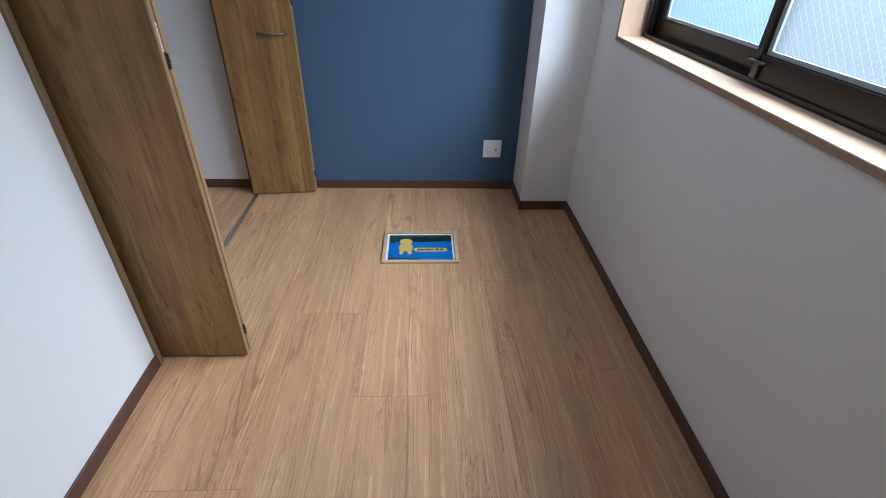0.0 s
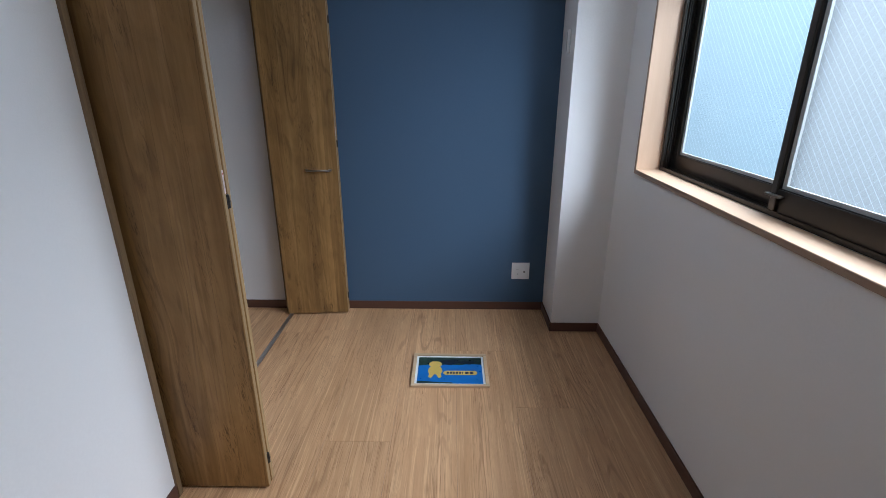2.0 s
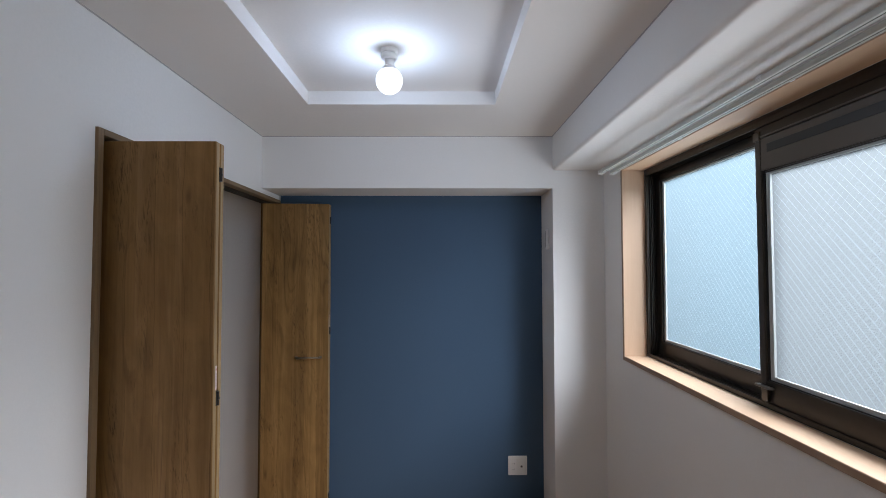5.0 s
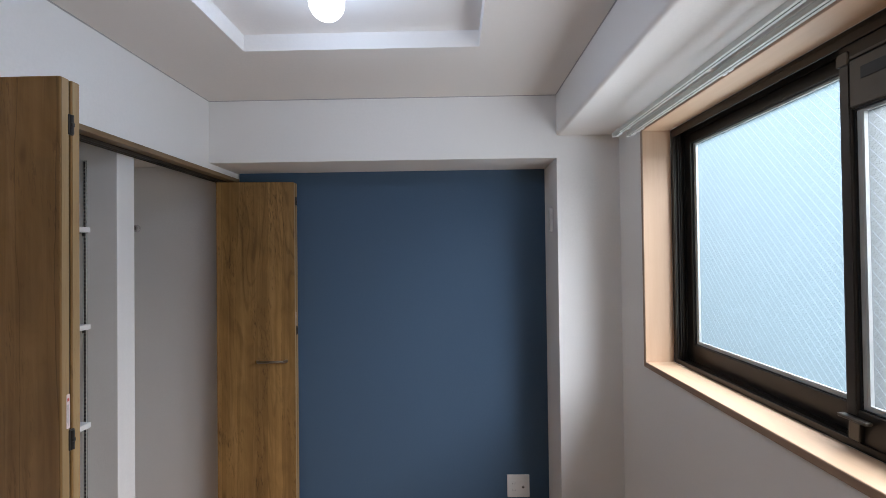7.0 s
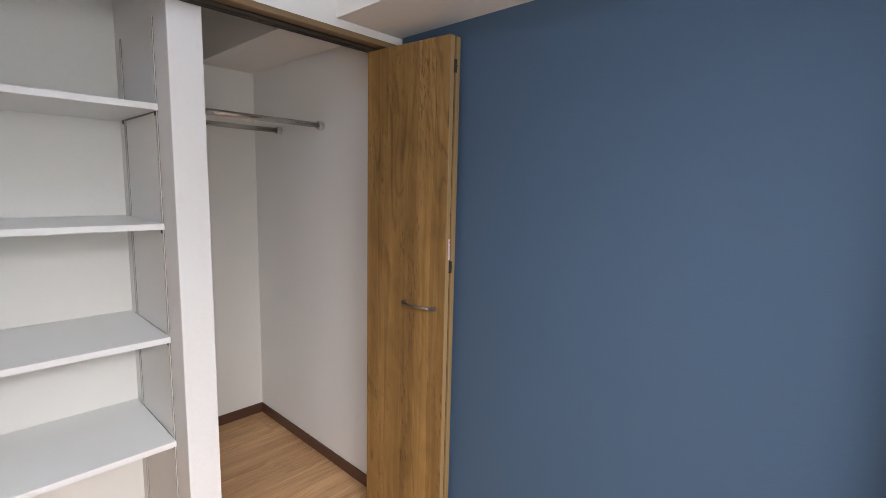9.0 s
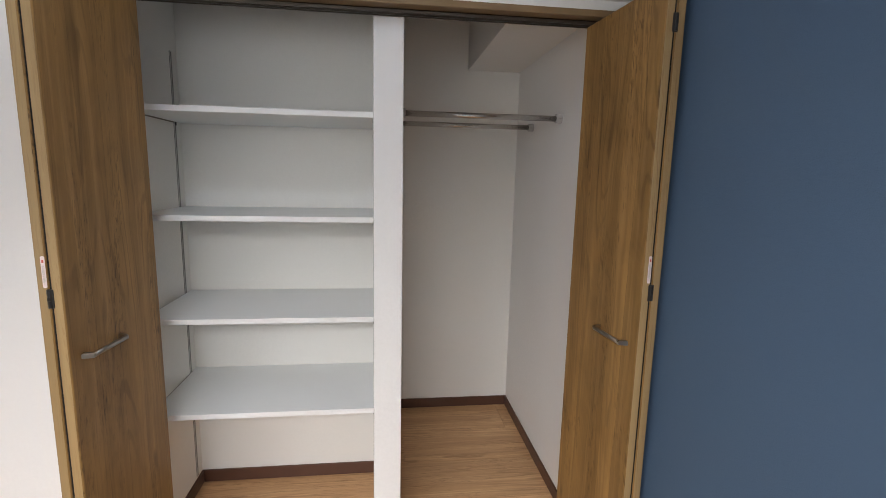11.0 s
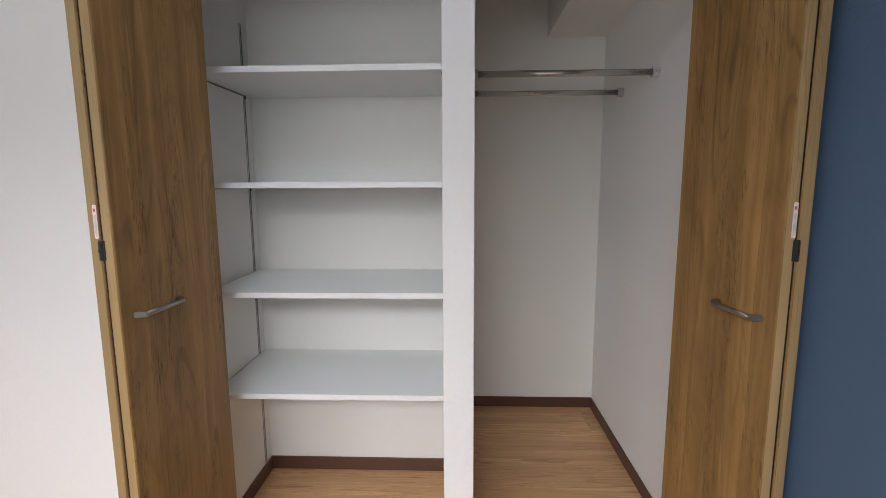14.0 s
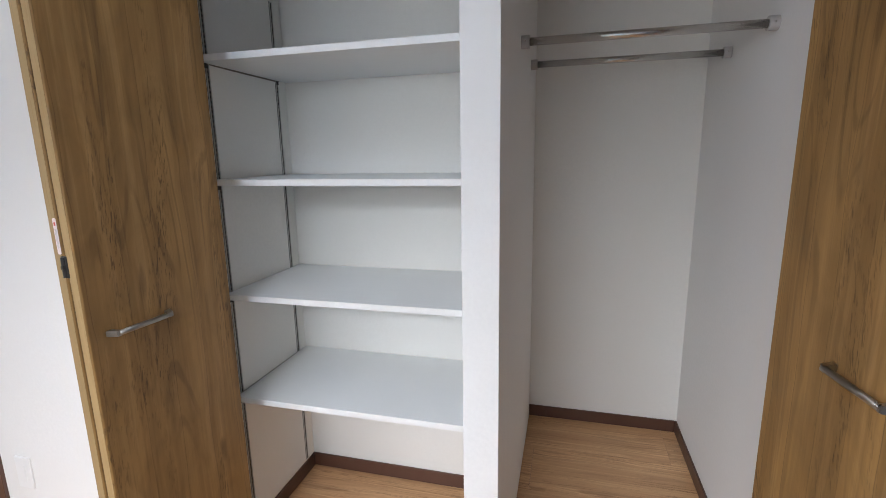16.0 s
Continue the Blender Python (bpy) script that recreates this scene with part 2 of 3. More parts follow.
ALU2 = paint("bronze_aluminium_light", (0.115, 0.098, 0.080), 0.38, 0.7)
SILVER = paint("silver_aluminium", (0.62, 0.62, 0.62), 0.35, 1.0)
SPACER = paint("spacer_aluminium", (0.48, 0.51, 0.50), 0.5, 0.2)
CHROME = paint("chrome_steel", (0.58, 0.56, 0.53), 0.24, 1.0, 0.0)
GAP = paint("gap_shade_black", (0.008, 0.007, 0.006), 1.0)
NICKEL = paint("brushed_nickel", (0.42, 0.39, 0.35), 0.3, 1.0)
PLASTIC = paint("white_plastic", (0.80, 0.79, 0.77), 0.35, 0, 0.02)
CAP = paint("grey_plastic", (0.46, 0.44, 0.42), 0.4)
RAILP = paint("rail_enamel", (0.52, 0.52, 0.47), 0.35)
SHELF = paint("shelf_melamine", (0.77, 0.78, 0.77), 0.32, 0, 0.015, 12)
BLACK = paint("black_plastic", (0.012, 0.011, 0.010), 0.4)
DARK = paint("dark_slot", (0.03, 0.028, 0.026), 0.7)
BRACKET = paint("bracket_steel", (0.21, 0.17, 0.14), 0.45, 0.4)
TAG = paint("sticker_paper", (0.75, 0.62, 0.60), 0.6)
TAGRED = paint("sticker_red", (0.55, 0.10, 0.08), 0.6)
STONE = paint("neighbour_render", (0.52, 0.46, 0.38), 0.9, 0, 0.1, 4)
GREYW = paint("neighbour_grey", (0.40, 0.45, 0.50), 0.9, 0, 0.1, 4)
GROUND = paint("asphalt", (0.05, 0.05, 0.05), 0.9, 0, 0.2, 6)
SEA = paint("print_blue", (0.02, 0.16, 0.50), 0.3, 0, 0.12, 30)
HILL = paint("print_dark_green", (0.035, 0.075, 0.055), 0.3, 0, 0.5, 60)
HILL2 = paint("print_dark_navy", (0.015, 0.025, 0.05), 0.3, 0, 0.5, 90)
MAT_W = paint("print_white", (0.78, 0.80, 0.80), 0.35, 0, 0.02)
YELLOW = paint("print_yellow", (0.66, 0.46, 0.10), 0.3)
INK = paint("print_ink", (0.03, 0.03, 0.05), 0.3)
PINE = wood("picture_frame_pine", 0, (0.62, 0.46, 0.28), (0.54, 0.38, 0.22), (0.34, 0.21, 0.10), 0.5, 0.45, ring_amount=0.1)



def obscure_glass(name, color):
    m, nt, b = nodes_of(name, 0.3)
    pebble = node(nt, "ShaderNodeTexVoronoi", {"Vector": mapped(nt, (190, 190, 190)), "Scale": 1.0}, feature="SMOOTH_F1").outputs["Distance"]
    fine = noise_tex(nt, mapped(nt, (260, 260, 260), 4), 1, 3)
    hgt = node(nt, "ShaderNodeMath", {0: pebble, 1: fine}, operation="ADD").outputs[0]
    bp = node(nt, "ShaderNodeBump", {"Height": hgt, "Strength": 0.7, "Distance": 0.0018})
    soft = node(nt, "ShaderNodeBsdfTranslucent", {"Color": (*color, 1), "Normal": bp.outputs[0]})
    clear = node(nt, "ShaderNodeBsdfRefraction", {"Color": (*color, 1), "Roughness": 0.6, "IOR": 1.25, "Normal": bp.outputs[0]})
    gloss = node(nt, "ShaderNodeBsdfGlossy", {"Roughness": 0.18, "Normal": bp.outputs[0]})
    m1 = node(nt, "ShaderNodeMixShader", {0: 0.2, 1: soft.outputs[0], 2: clear.outputs[0]})
    fres = node(nt, "ShaderNodeFresnel", {"IOR": 1.45})
    m2 = node(nt, "ShaderNodeMixShader", {0: fres.outputs[0], 1: m1.outputs[0], 2: gloss.outputs[0]})
    nt.links.new(m2.outputs[0], nt.nodes["Material Output"].inputs[0])
    return m


GLASS = obscure_glass("obscure_glass", (0.158, 0.204, 0.220))
# same glass, tinted greyer for the light off the house behind it
GLASS_GREY = obscure_glass("obscure_glass_outdoor_tint", (0.168, 0.182, 0.182))

# opaque wires in the glass; a translucent share stands in for their glint
WIRE = bpy.data.materials.new("glass_wire")
WIRE.use_nodes = True
nt = WIRE.node_tree
thin = node(nt, "ShaderNodeBsdfTranslucent", {"Color": (0.152, 0.182, 0.198, 1)})
bare = node(nt, "ShaderNodeBsdfDiffuse", {"Color": (0.15, 0.16, 0.17, 1)})
m1 = node(nt, "ShaderNodeAddShader", {0: thin.outputs[0], 1: bare.outputs[0]})
nt.links.new(m1.outputs[0], nt.nodes["Material Output"].inputs[0])

GLOW, nt, b = nodes_of("bulb_glow", 0.3)
b.inputs["Emission Color"].default_value, b.inputs["Emission Strength"].default_value = (0.86, 0.93, 1.0, 1), 3.0


# ---- building helpers ----
def box_bm(x0, y0, z0, x1, y1, z1, bevel=0.0, segments=2):
    bm = bmesh.new()
    bmesh.ops.create_cube(bm, size=1, matrix=Matrix.LocRotScale(((x0 + x1) / 2, (y0 + y1) / 2, (z0 + z1) / 2), None, (abs(x1 - x0), abs(y1 - y0), abs(z1 - z0))))
    if bevel:
        bmesh.ops.bevel(bm, geom=bm.edges[:], offset=bevel, segments=segments, affect="EDGES", profile=0.5)
    return bm


def rod_bm(p, q, radius, segments=20):
    p, q = Vector(p), Vector(q)
    bm = bmesh.new()
    turn = (q - p).to_track_quat("Z", "Y").to_matrix().to_4x4()
    bmesh.ops.create_cone(bm, cap_ends=True, segments=segments, radius1=radius, radius2=radius, depth=(q - p).length, matrix=Matrix.Translation((p + q) / 2) @ turn)
    return bm


def prism_bm(outline, axis, a, b):
    """A prism from a to b along the axis (0, 1, 2) over an outline of pairs in the two other axes, in order."""
    bm = bmesh.new()
    ring = []
    for end in (a, b):
        row = []
        for u, v in outline:
            c = [u, v]
            c.insert(axis, end)
            row.append(bm.verts.new(c))
        ring.append(row)
    n = len(outline)
    bm.faces.new(ring[0])
    bm.faces.new(ring[1][::-1])
    for i in range(n):
        bm.faces.new((ring[0][i], ring[1][i], ring[1][(i + 1) % n], ring[0][(i + 1) % n]))
    bmesh.ops.recalc_face_normals(bm, faces=bm.faces[:])
    return bm


def lathe_bm(profile, center, segments=40):
    """A turned body over (radius, height) pairs, about a vertical axis."""
    bm = bmesh.new()
    rings = []
    for r, z in profile:
        rings.append([bm.verts.new((center[0] + r * math.cos(2 * math.pi * i / segments), center[1] + r * math.sin(2 * math.pi * i / segments), z)) for i in range(segments)])
    for low, high in zip(rings, rings[1:]):
        for i in range(segments):
            bm.faces.new((low[i], low[(i + 1) % segments], high[(i + 1) % segments], high[i]))
    bm.faces.new(rings[0][::-1])
    bm.faces.new(rings[-1])
    bmesh.ops.recalc_face_normals(bm, faces=bm.faces[:])
    return bm


def ring_bm(x0, x1, y0, y1, z0, z1, left, right, low, high, bevel=0.0015):
    """A frame around an opening in the y-z plane; right is the side of small y."""
    return join_bm(box_bm(x0, y0, z0, x1, y0 + right, z1, bevel, 1), box_bm(x0, y1 - left, z0, x1, y1, z1, bevel, 1),
        box_bm(x0, y0 + right, z0, x1, y1 - left, z0 + low, bevel, 1), box_bm(x0, y0 + right, z1 - high, x1, y1 - left, z1, bevel, 1))


def join_bm(*bodies):
    out = bmesh.new()
    for body in bodies:
        me = bpy.data.meshes.new("body")
        body.to_mesh(me)
        body.free()
        out.from_mesh(me)
        bpy.data.meshes.remove(me)
    return out


def part(name, bm, mat, parent=None, label="", smooth=False):
    me = bpy.data.meshes.new(name)
    bm.to_mesh(me)
    bm.free()
    me.materials.append(mat)
    if smooth:
        for p in me.polygons:
            p.use_smooth = True
    ob = new(name, me)
    if parent is not None:
        ob.parent = parent
    return tagged(ob, label)


def structure(name, bm, mat, label, smooth=False):
    return tagged(part(name, bm, mat, smooth=smooth), label, name.split("_")[0], kind="structure")


def thing(name, label, category, group="", at=(0, 0, 0)):
    ob = tagged(new(name), label, category, group)
    ob.location = at
    return ob


# ---- shell ----
T = 0.12
TOP = ZC + 0.2
floor = structure("floor", box_bm(XK - T, Y0 - T, -0.12, XR + 0.2, YB + T, -0.004), BROWN, "light oak-print vinyl floor laid in long boards")
structure("wall_east", join_bm(
    box_bm(XR, Y0, -0.004, XR + 0.16, YB, WZ0 - 0.02), box_bm(XR, Y0, WZ1 + 0.02, XR + 0.16, YB, TOP),
    box_bm(XR, Y0, WZ0 - 0.02, XR + 0.16, WY0 - 0.02, WZ1 + 0.02), box_bm(XR, WY1 + 0.02, WZ0 - 0.02, XR + 0.16, YB, WZ1 + 0.02)), WHITE, "white wallpapered wall with the window opening")
structure("wall_north", box_bm(XK - T, YB, -0.004, XR + 0.16, YB + T, TOP), WHITE, "white wallpapered wall ending room and closet")
structure("wall_blue", box_bm(XL + 0.012, YB - 0.005, SK, XN - 0.001, YB, ZB), BLUE, "deep blue accent wallpaper in the niche")
structure("wall_column", box_bm(XN, YF, -0.004, XR, YB, TOP), WHITE, "white wallpapered column beside the blue wall")
structure("beam_end", join_bm(box_bm(XL, YF, ZB, XN, YB, TOP), box_bm(XK, YF, ZB + 0.045, XL - 0.1, YB, TOP)), WHITE, "white wallpapered beam over the blue wall")
R = 0.016
arc = [(XN + R - R * math.cos(a), ZS + R - R * math.sin(a)) for a in [i * math.pi / 16 for i in range(0, 9)]]
structure("beam_side", prism_bm([(XN, TOP)] + arc + [(XR, ZS), (XR, TOP)], 1, Y0, YF), WHITE, "white wallpapered beam with a soft edge above the window", smooth=False)
structure("wall_west", join_bm(box_bm(XL - 0.1, Y0, -0.004, XL, CY0 - 0.024, TOP), box_bm(XL - 0.1, CY0 - 0.024, CZ + 0.02, XL, YB, TOP)), WHITE, "white wallpapered wall around the closet opening")
structure("wall_south", box_bm(XK - T, Y0 - T, -0.004, XR + 0.16, Y0, TOP), WHITE, "plain white wallpapered wall behind the viewer")
structure("ceiling", join_bm(box_bm(XL, Y0, ZC, RX0, YF, TOP), box_bm(RX1, Y0, ZC, XN, YF, TOP),
    box_bm(RX0, Y0, ZC, RX1, RY0, TOP), box_bm(RX0, RY1, ZC, RX1, YF, TOP), box_bm(RX0, RY0, ZC + RZ, RX1, RY1, TOP)), CEIL, "white papered ceiling with a raised square recess")
structure("closet_wall_back", join_bm(box_bm(XK - T, YKL - 0.1, -0.004, XK, YB, TOP), box_bm(XK, YKL, -0.004, XKL, PY0 + 0.01, TOP)), CREAM, "white wallpapered back wall of the closet")
structure("closet_wall_side", box_bm(XK, YKL - 0.1, -0.004, XL - 0.1, YKL, TOP), CREAM, "white wallpapered side wall of the closet")
structure("closet_partition", box_bm(XK, PY0, -0.004, PX, PY1, ZC, 0.002), WHITE, "white wallpapered partition between the closet halves")
structure("closet_ceiling", box_bm(XK, YKL, ZC, XL - 0.1, YF, TOP), CREAM, "white papered closet ceiling")
# thin grey strips drawn as the shadow line where wall and ceiling meet
structure("trim_ceiling", join_bm(box_bm(XL, Y0, ZC - 0.0035, XL + 0.0035, YF, ZC), box_bm(XN - 0.0035, Y0, ZC - 0.0035, XN, YF, ZC), box_bm(XL, YF - 0.0035, ZC - 0.0035, XN, YF, ZC)), CAP, "thin grey strip for the shadow line between wall and ceiling")


def skirting(x0, y0, x1, y1, side):
    """A run along a wall; side: the way (x, y) in which it stands off the wall."""
    t = 0.008
    ax = (min(x0, x1) + min(0, side[0] * t), max(x0, x1) + max(0, side[0] * t))
    ay = (min(y0, y1) + min(0, side[1] * t), max(y0, y1) + max(0, side[1] * t))
    structure("baseboard", box_bm(ax[0], ay[0], 0.0, ax[1], ay[1], SK, 0.0015, 1), BROWN, "dark brown skirting board along the wall foot")


skirting(XR, Y0, XR, YF - 0.008, (-1, 0))
skirting(XN - 0.008, YF, XR, YF, (0, -1))
skirting(XN, YF, XN, YB - 0.008, (-1, 0))
skirting(XL - 0.02, YB, XN, YB, (0, -1))
skirting(XL, 0.30, XL, CY0 - 0.026, (1, 0))
skirting(XL, Y0, XL, -0.595, (1, 0))
skirting(XK, PY1, XK, YB - 0.008, (1, 0))
skirting(XK, YB, XL - 0.1, YB, (0, -1))
skirting(XKL, YKL + 0.008, XKL, PY0, (1, 0))
skirting(XKL, YKL, XL - 0.1, YKL, (0, 1))

# closet frame, head track and floor track
structure("trim_closet_jamb", box_bm(XL - 0.11, CY0 - 0.024, 0, XL + 0.010, CY0, CZ + 0.020, 0.001, 1), FRAME, "dark oak-print closet jamb")
structure("trim_closet_jamb", box_bm(XL - 0.11, YB - 0.020, 0, XL + 0.010, YB, CZ, 0.001, 1), FRAME, "dark oak-print closet jamb")
structure("trim_closet_head", join_bm(box_bm(XL - 0.11, CY0, CZ, XL + 0.010, YB - 0.001, CZ + 0.020, 0.001, 1)), FRAME_Y, "dark oak-print closet head board")
structure("trim_head_track", join_bm(*[box_bm(XL - 0.035 - d, CY0 + 0.002, CZ - 0.012, XL - 0.0325 - d, YB - 0.022, CZ) for d in (0, 0.022, 0.036)],
    box_bm(XL - 0.073, CY0 + 0.002, CZ - 0.003, XL - 0.0325, YB - 0.022, CZ)), ALU2, "bronze guide track under the closet head")
structure("trim_floor_track", join_bm(box_bm(XL - 0.058, CY0, -0.004, XL - 0.034, YB - 0.02, 0.0012), box_bm(XL - 0.058, CY0, 0.0012, XL - 0.053, YB - 0.02, 0.004), box_bm(XL - 0.039, CY0, 0.0012, XL - 0.034, YB - 0.02, 0.004)), SILVER, "silver floor track of the closet doors")

# room door casing on the west wall, towards the back
DY0, DY1 = -0.56, 0.265
structure("trim_door", join_bm(box_bm(XL - 0.02, DY1, 0, XL + 0.012, DY1 + 0.035, 2.03, 0.0015, 1), box_bm(XL - 0.02, DY0 - 0.035, 0, XL + 0.012, DY0, 2.03, 0.0015, 1),
    box_bm(XL - 0.02, DY0, 1.995, XL + 0.012, DY1, 2.03, 0.0015, 1)), BROWN, "brown casing around the room door")


# ---- closet doors ----
def fold_door(name, y, side, fold, stuck, label):
    """A folded pair standing out from the closet. y: outer face of the hinged leaf; side: +1 folds towards +y; fold: how far the leaves part at the closet; stuck: the leaf that bears the sticker."""
    base = thing(name, label, "closet door", "open closet doors", (XL, y, 0))
    x0, x1, z0, z1, t = -0.062, 0.340, 0.010, 1.943, 0.0245
    gap = 0.0045                                    # between the leaves at the fold
    mid = t + gap / 2

    def s(v):
        return side * v

    def leaf(y_in, y_out, lbl):
        """y_in: its near face at the closet end; y_out: at the fold."""
        bm = box_bm(x0, 0, z0, x1, t, z1, 0.0035, 3)
        for v in bm.verts:
            k = (v.co.x - x0) / (x1 - x0)
            v.co.y = s(v.co.y + y_in * (1 - k) + y_out * k)
        if side < 0:
            bmesh.ops.reverse_faces(bm, faces=bm.faces[:])
        part("leaf", bm, OAK, base, lbl)
    leaf(0.0, 0.0, "oak-print hinged leaf")
    leaf(fold, t + gap, "oak-print folding leaf with the pull")
    # pale edge bands at the fold
    for off in (0.003, t + gap + 0.003):
        bm = box_bm(x1 - 0.0005, 0, z0 + 0.003, x1 + 0.0008, t - 0.006, z1 - 0.003)
        for v in bm.verts:
            v.co.y = s(v.co.y + off)
        if side < 0:
            bmesh.ops.reverse_faces(bm, faces=bm.faces[:])
        part("edge_band", bm, EDGE, base, "pale oak edge band")
    for z in (0.130, 1.150, 1.843):
        ya, yb = sorted((s(mid - 0.0075), s(mid + 0.0075)))
        h = part("hinge", join_bm(box_bm(x1 - 0.004, ya, z - 0.023, x1 + 0.0035, yb, z + 0.023, 0.0025, 2), rod_bm((x1 + 0.003, s(mid), z - 0.021), (x1 + 0.003, s(mid), z + 0.021), 0.0048, 12)), BLACK, base, "black plastic hinge")
        ya, yb = sorted((s(mid - 0.004), s(mid + 0.004)))
        part("hinge_knuckle", box_bm(x1 + 0.004, ya, z - 0.004, x1 + 0.0085, yb, z + 0.004, 0.001, 1), BLACK, h)
    # black strip in the gap between the leaves, painted as its shade
    ya, yb = sorted((s(t + 0.0002), s(t + gap - 0.0002)))
    part("joint_shade", box_bm(x1 - 0.010, ya, z0 + 0.004, x1 - 0.004, yb, z1 - 0.004), GAP, base, "black strip for the shade in the gap between the leaves")
    # sticker on the fold edge
    sa = mid + 0.004 if stuck else mid - 0.013
    outline = []
    for k in range(16):
        a = radians(22.5 * k + 11.25)
        outline.append((s(sa + 0.0045 + 0.0045 * max(-1, min(1, 1.25 * math.cos(a)))), 1.214 + (0.033 if math.sin(a) > 0 else -0.033) + 0.0045 * math.sin(a)))
    st = part("sticker", prism_bm(outline, 0, x1 + 0.0008, x1 + 0.0013), TAG, base, "small pale sticker with unreadable print")
    part("print_mark", box_bm(x1 + 0.0013, s(sa + 0.0022), 1.236, x1 + 0.0015, s(sa + 0.0066), 1.243), TAGRED, st, "small red printed mark")
    for k, ln in enumerate((0.040, 0.046, 0.038)):
        yk = sa + 0.0022 + 0.0018 * k
        part("print_bar", box_bm(x1 + 0.0013, s(yk), 1.229 - ln, x1 + 0.0015, s(yk + 0.0008), 1.229), CAP, st)
    # pull bar
    fy = lambda k: s(fold * (1 - k) + (t + gap) * k + t)
    xa, xb, zc = 0.148, 0.296, 0.993
    ka, kb = (xa - x0) / (x1 - x0), (xb - x0) / (x1 - x0)
    pull = new("pull_handle")
    pull.parent = base
    tagged(pull, "brushed nickel pull bar")
    out = 0.023
    part("bar", rod_bm((xa + 0.012, fy(ka) + s(out), zc), (xb - 0.004, fy(kb) + s(out), zc), 0.0062, 14), NICKEL, pull, smooth=True)
    for xx, k, lean in ((xa, ka, 0.014), (xb, kb, -0.004)):
        y_f = fy(k)
        bm = prism_bm([(xx - 0.009, y_f), (xx + 0.009, y_f), (xx + lean + 0.006, y_f + s(out + 0.004)), (xx + lean - 0.006, y_f + s(out + 0.004))], 2, zc - 0.0065, zc + 0.0065)
        bmesh.ops.bevel(bm, geom=bm.edges[:], offset=0.0015, segments=2, affect="EDGES")
        part("post", bm, NICKEL, pull)
    # guide pin at the top and bottom of the folding leaf
    part("guide_pin", rod_bm((-0.045, s(0.056), z1), (-0.045, s(0.056), CZ - 0.004), 0.004, 10), CAP, base)
    part("pivot_pin", rod_bm((-0.045, s(0.010), 0.0), (-0.045, s(0.010), z0), 0.005, 10), CAP, base)
    return base


fold_door("closet_door", 1.2155, 1, 0.053, False, "folded open oak-print closet door beside the white wall")
fold_door("closet_door", 2.7585, -1, 0.063, True, "folded open oak-print closet door beside the blue wall")

# ---- closet fittings ----
SHX = -1.265
for i, z in enumerate((0.570, 0.931, 1.300, 1.665)):
    sh = thing("closet_shelf", "white melamine shelf board on steel brackets in the closet", "shelf", "closet shelf boards", (XKL, YKL, z))
    w = PY0 - YKL
    part("board", box_bm(0.004, 0.004, -0.019, SHX - XKL - 0.0006, w - 0.0035, 0, 0.0008, 1), SHELF, sh)
    part("front_edge", box_bm(SHX - XKL - 0.0004, 0.004, -0.019, SHX - XKL + 0.0008, w - 0.0035, 0, 0.0005, 1), PLASTIC, sh, "white edge band")
    for yy in (0.0006, w - 0.0028):
        bm = prism_bm([(0.045, -0.0015), (SHX - XKL - 0.004, -0.0015), (SHX - XKL - 0.012, -0.0215), (0.30, -0.0235), (0.060, -0.0235), (0.045, -0.0215)], 1, yy, yy + 0.0022)
        br = part("bracket", bm, BRACKET, sh, "thin steel shelf bracket")
        ex = (SHX - XKL - 0.024, 0.060)
        for xx in ex:
            part("hook", box_bm(xx - 0.006, yy + (0.0022 if yy < 0.1 else -0.0032), -0.033, xx + 0.006, yy + (0.0055 if yy < 0.1 else 0.0), -0.0195), DARK, br, "dark bracket hook")

for y, s in ((YKL, 1), (PY0, -1)):
    for x in ((-1.298, -1.655) if s > 0 else (-1.287, -1.642)):
        st = thing("shelf_standard", "slotted white shelf standard screwed upright to the closet wall", "shelf rail", "shelf standards", (x, y, 0.065))
        h = 1.855
        ya, yb = sorted((0, s * 0.0045))
        part("seat_gap", box_bm(-0.0072, 0, 0, 0.0072, s * 0.0010, h), DARK, st, "dark gap beside the channel")
        part("channel", join_bm(box_bm(-0.0065, ya, 0, -0.0046, yb, h, 0.0005, 1), box_bm(0.0046, ya, 0, 0.0065, yb, h, 0.0005, 1), box_bm(-0.0035, 0, 0, 0.0035, s * 0.0018, h)), RAILP, st)
        ya, yb = sorted((s * 0.0018, s * 0.0024))
        slots = part("slot", join_bm(box_bm(-0.0043, ya, 0.004, 0.0043, yb, h - 0.004)), DARK, st, "dark slot groove")
        ya, yb = sorted((s * 0.0024, s * 0.0034))
        tagged(part("rung", join_bm(*[box_bm(-0.0034, ya, 0.010 + 0.0145 * i, 0.0034, yb, 0.0155 + 0.0145 * i) for i in range(126)]), BRACKET, st, "small steel rungs between the slots"), kind="stuff")

for x, lbl in ((-1.640, "polished steel clothes rail fixed across the closet, front one"), (-2.045, "polished steel clothes rail fixed across the closet, rear one")):
    z = 1.712
    rail = thing("clothes_rail", "polished steel clothes rail between grey end sockets", "clothes rail", "closet clothes rails", (x, PY1, z))
    w = YB - PY1
    part("pipe", rod_bm((0, 0.004, 0), (0, w - 0.004, 0), 0.0125, 28), CHROME, rail, smooth=True)
    for a, b2 in ((0.0, 0.026), (w - 0.026, w)):
        so = part("socket", rod_bm((0, a, 0), (0, b2, 0), 0.0200, 28), CAP, rail, "grey plastic end socket", smooth=False)
        mid = (a + b2) / 2
        part("screw", rod_bm((0.0190, mid, 0), (0.0210, mid, 0), 0.003, 10), CHROME, so)

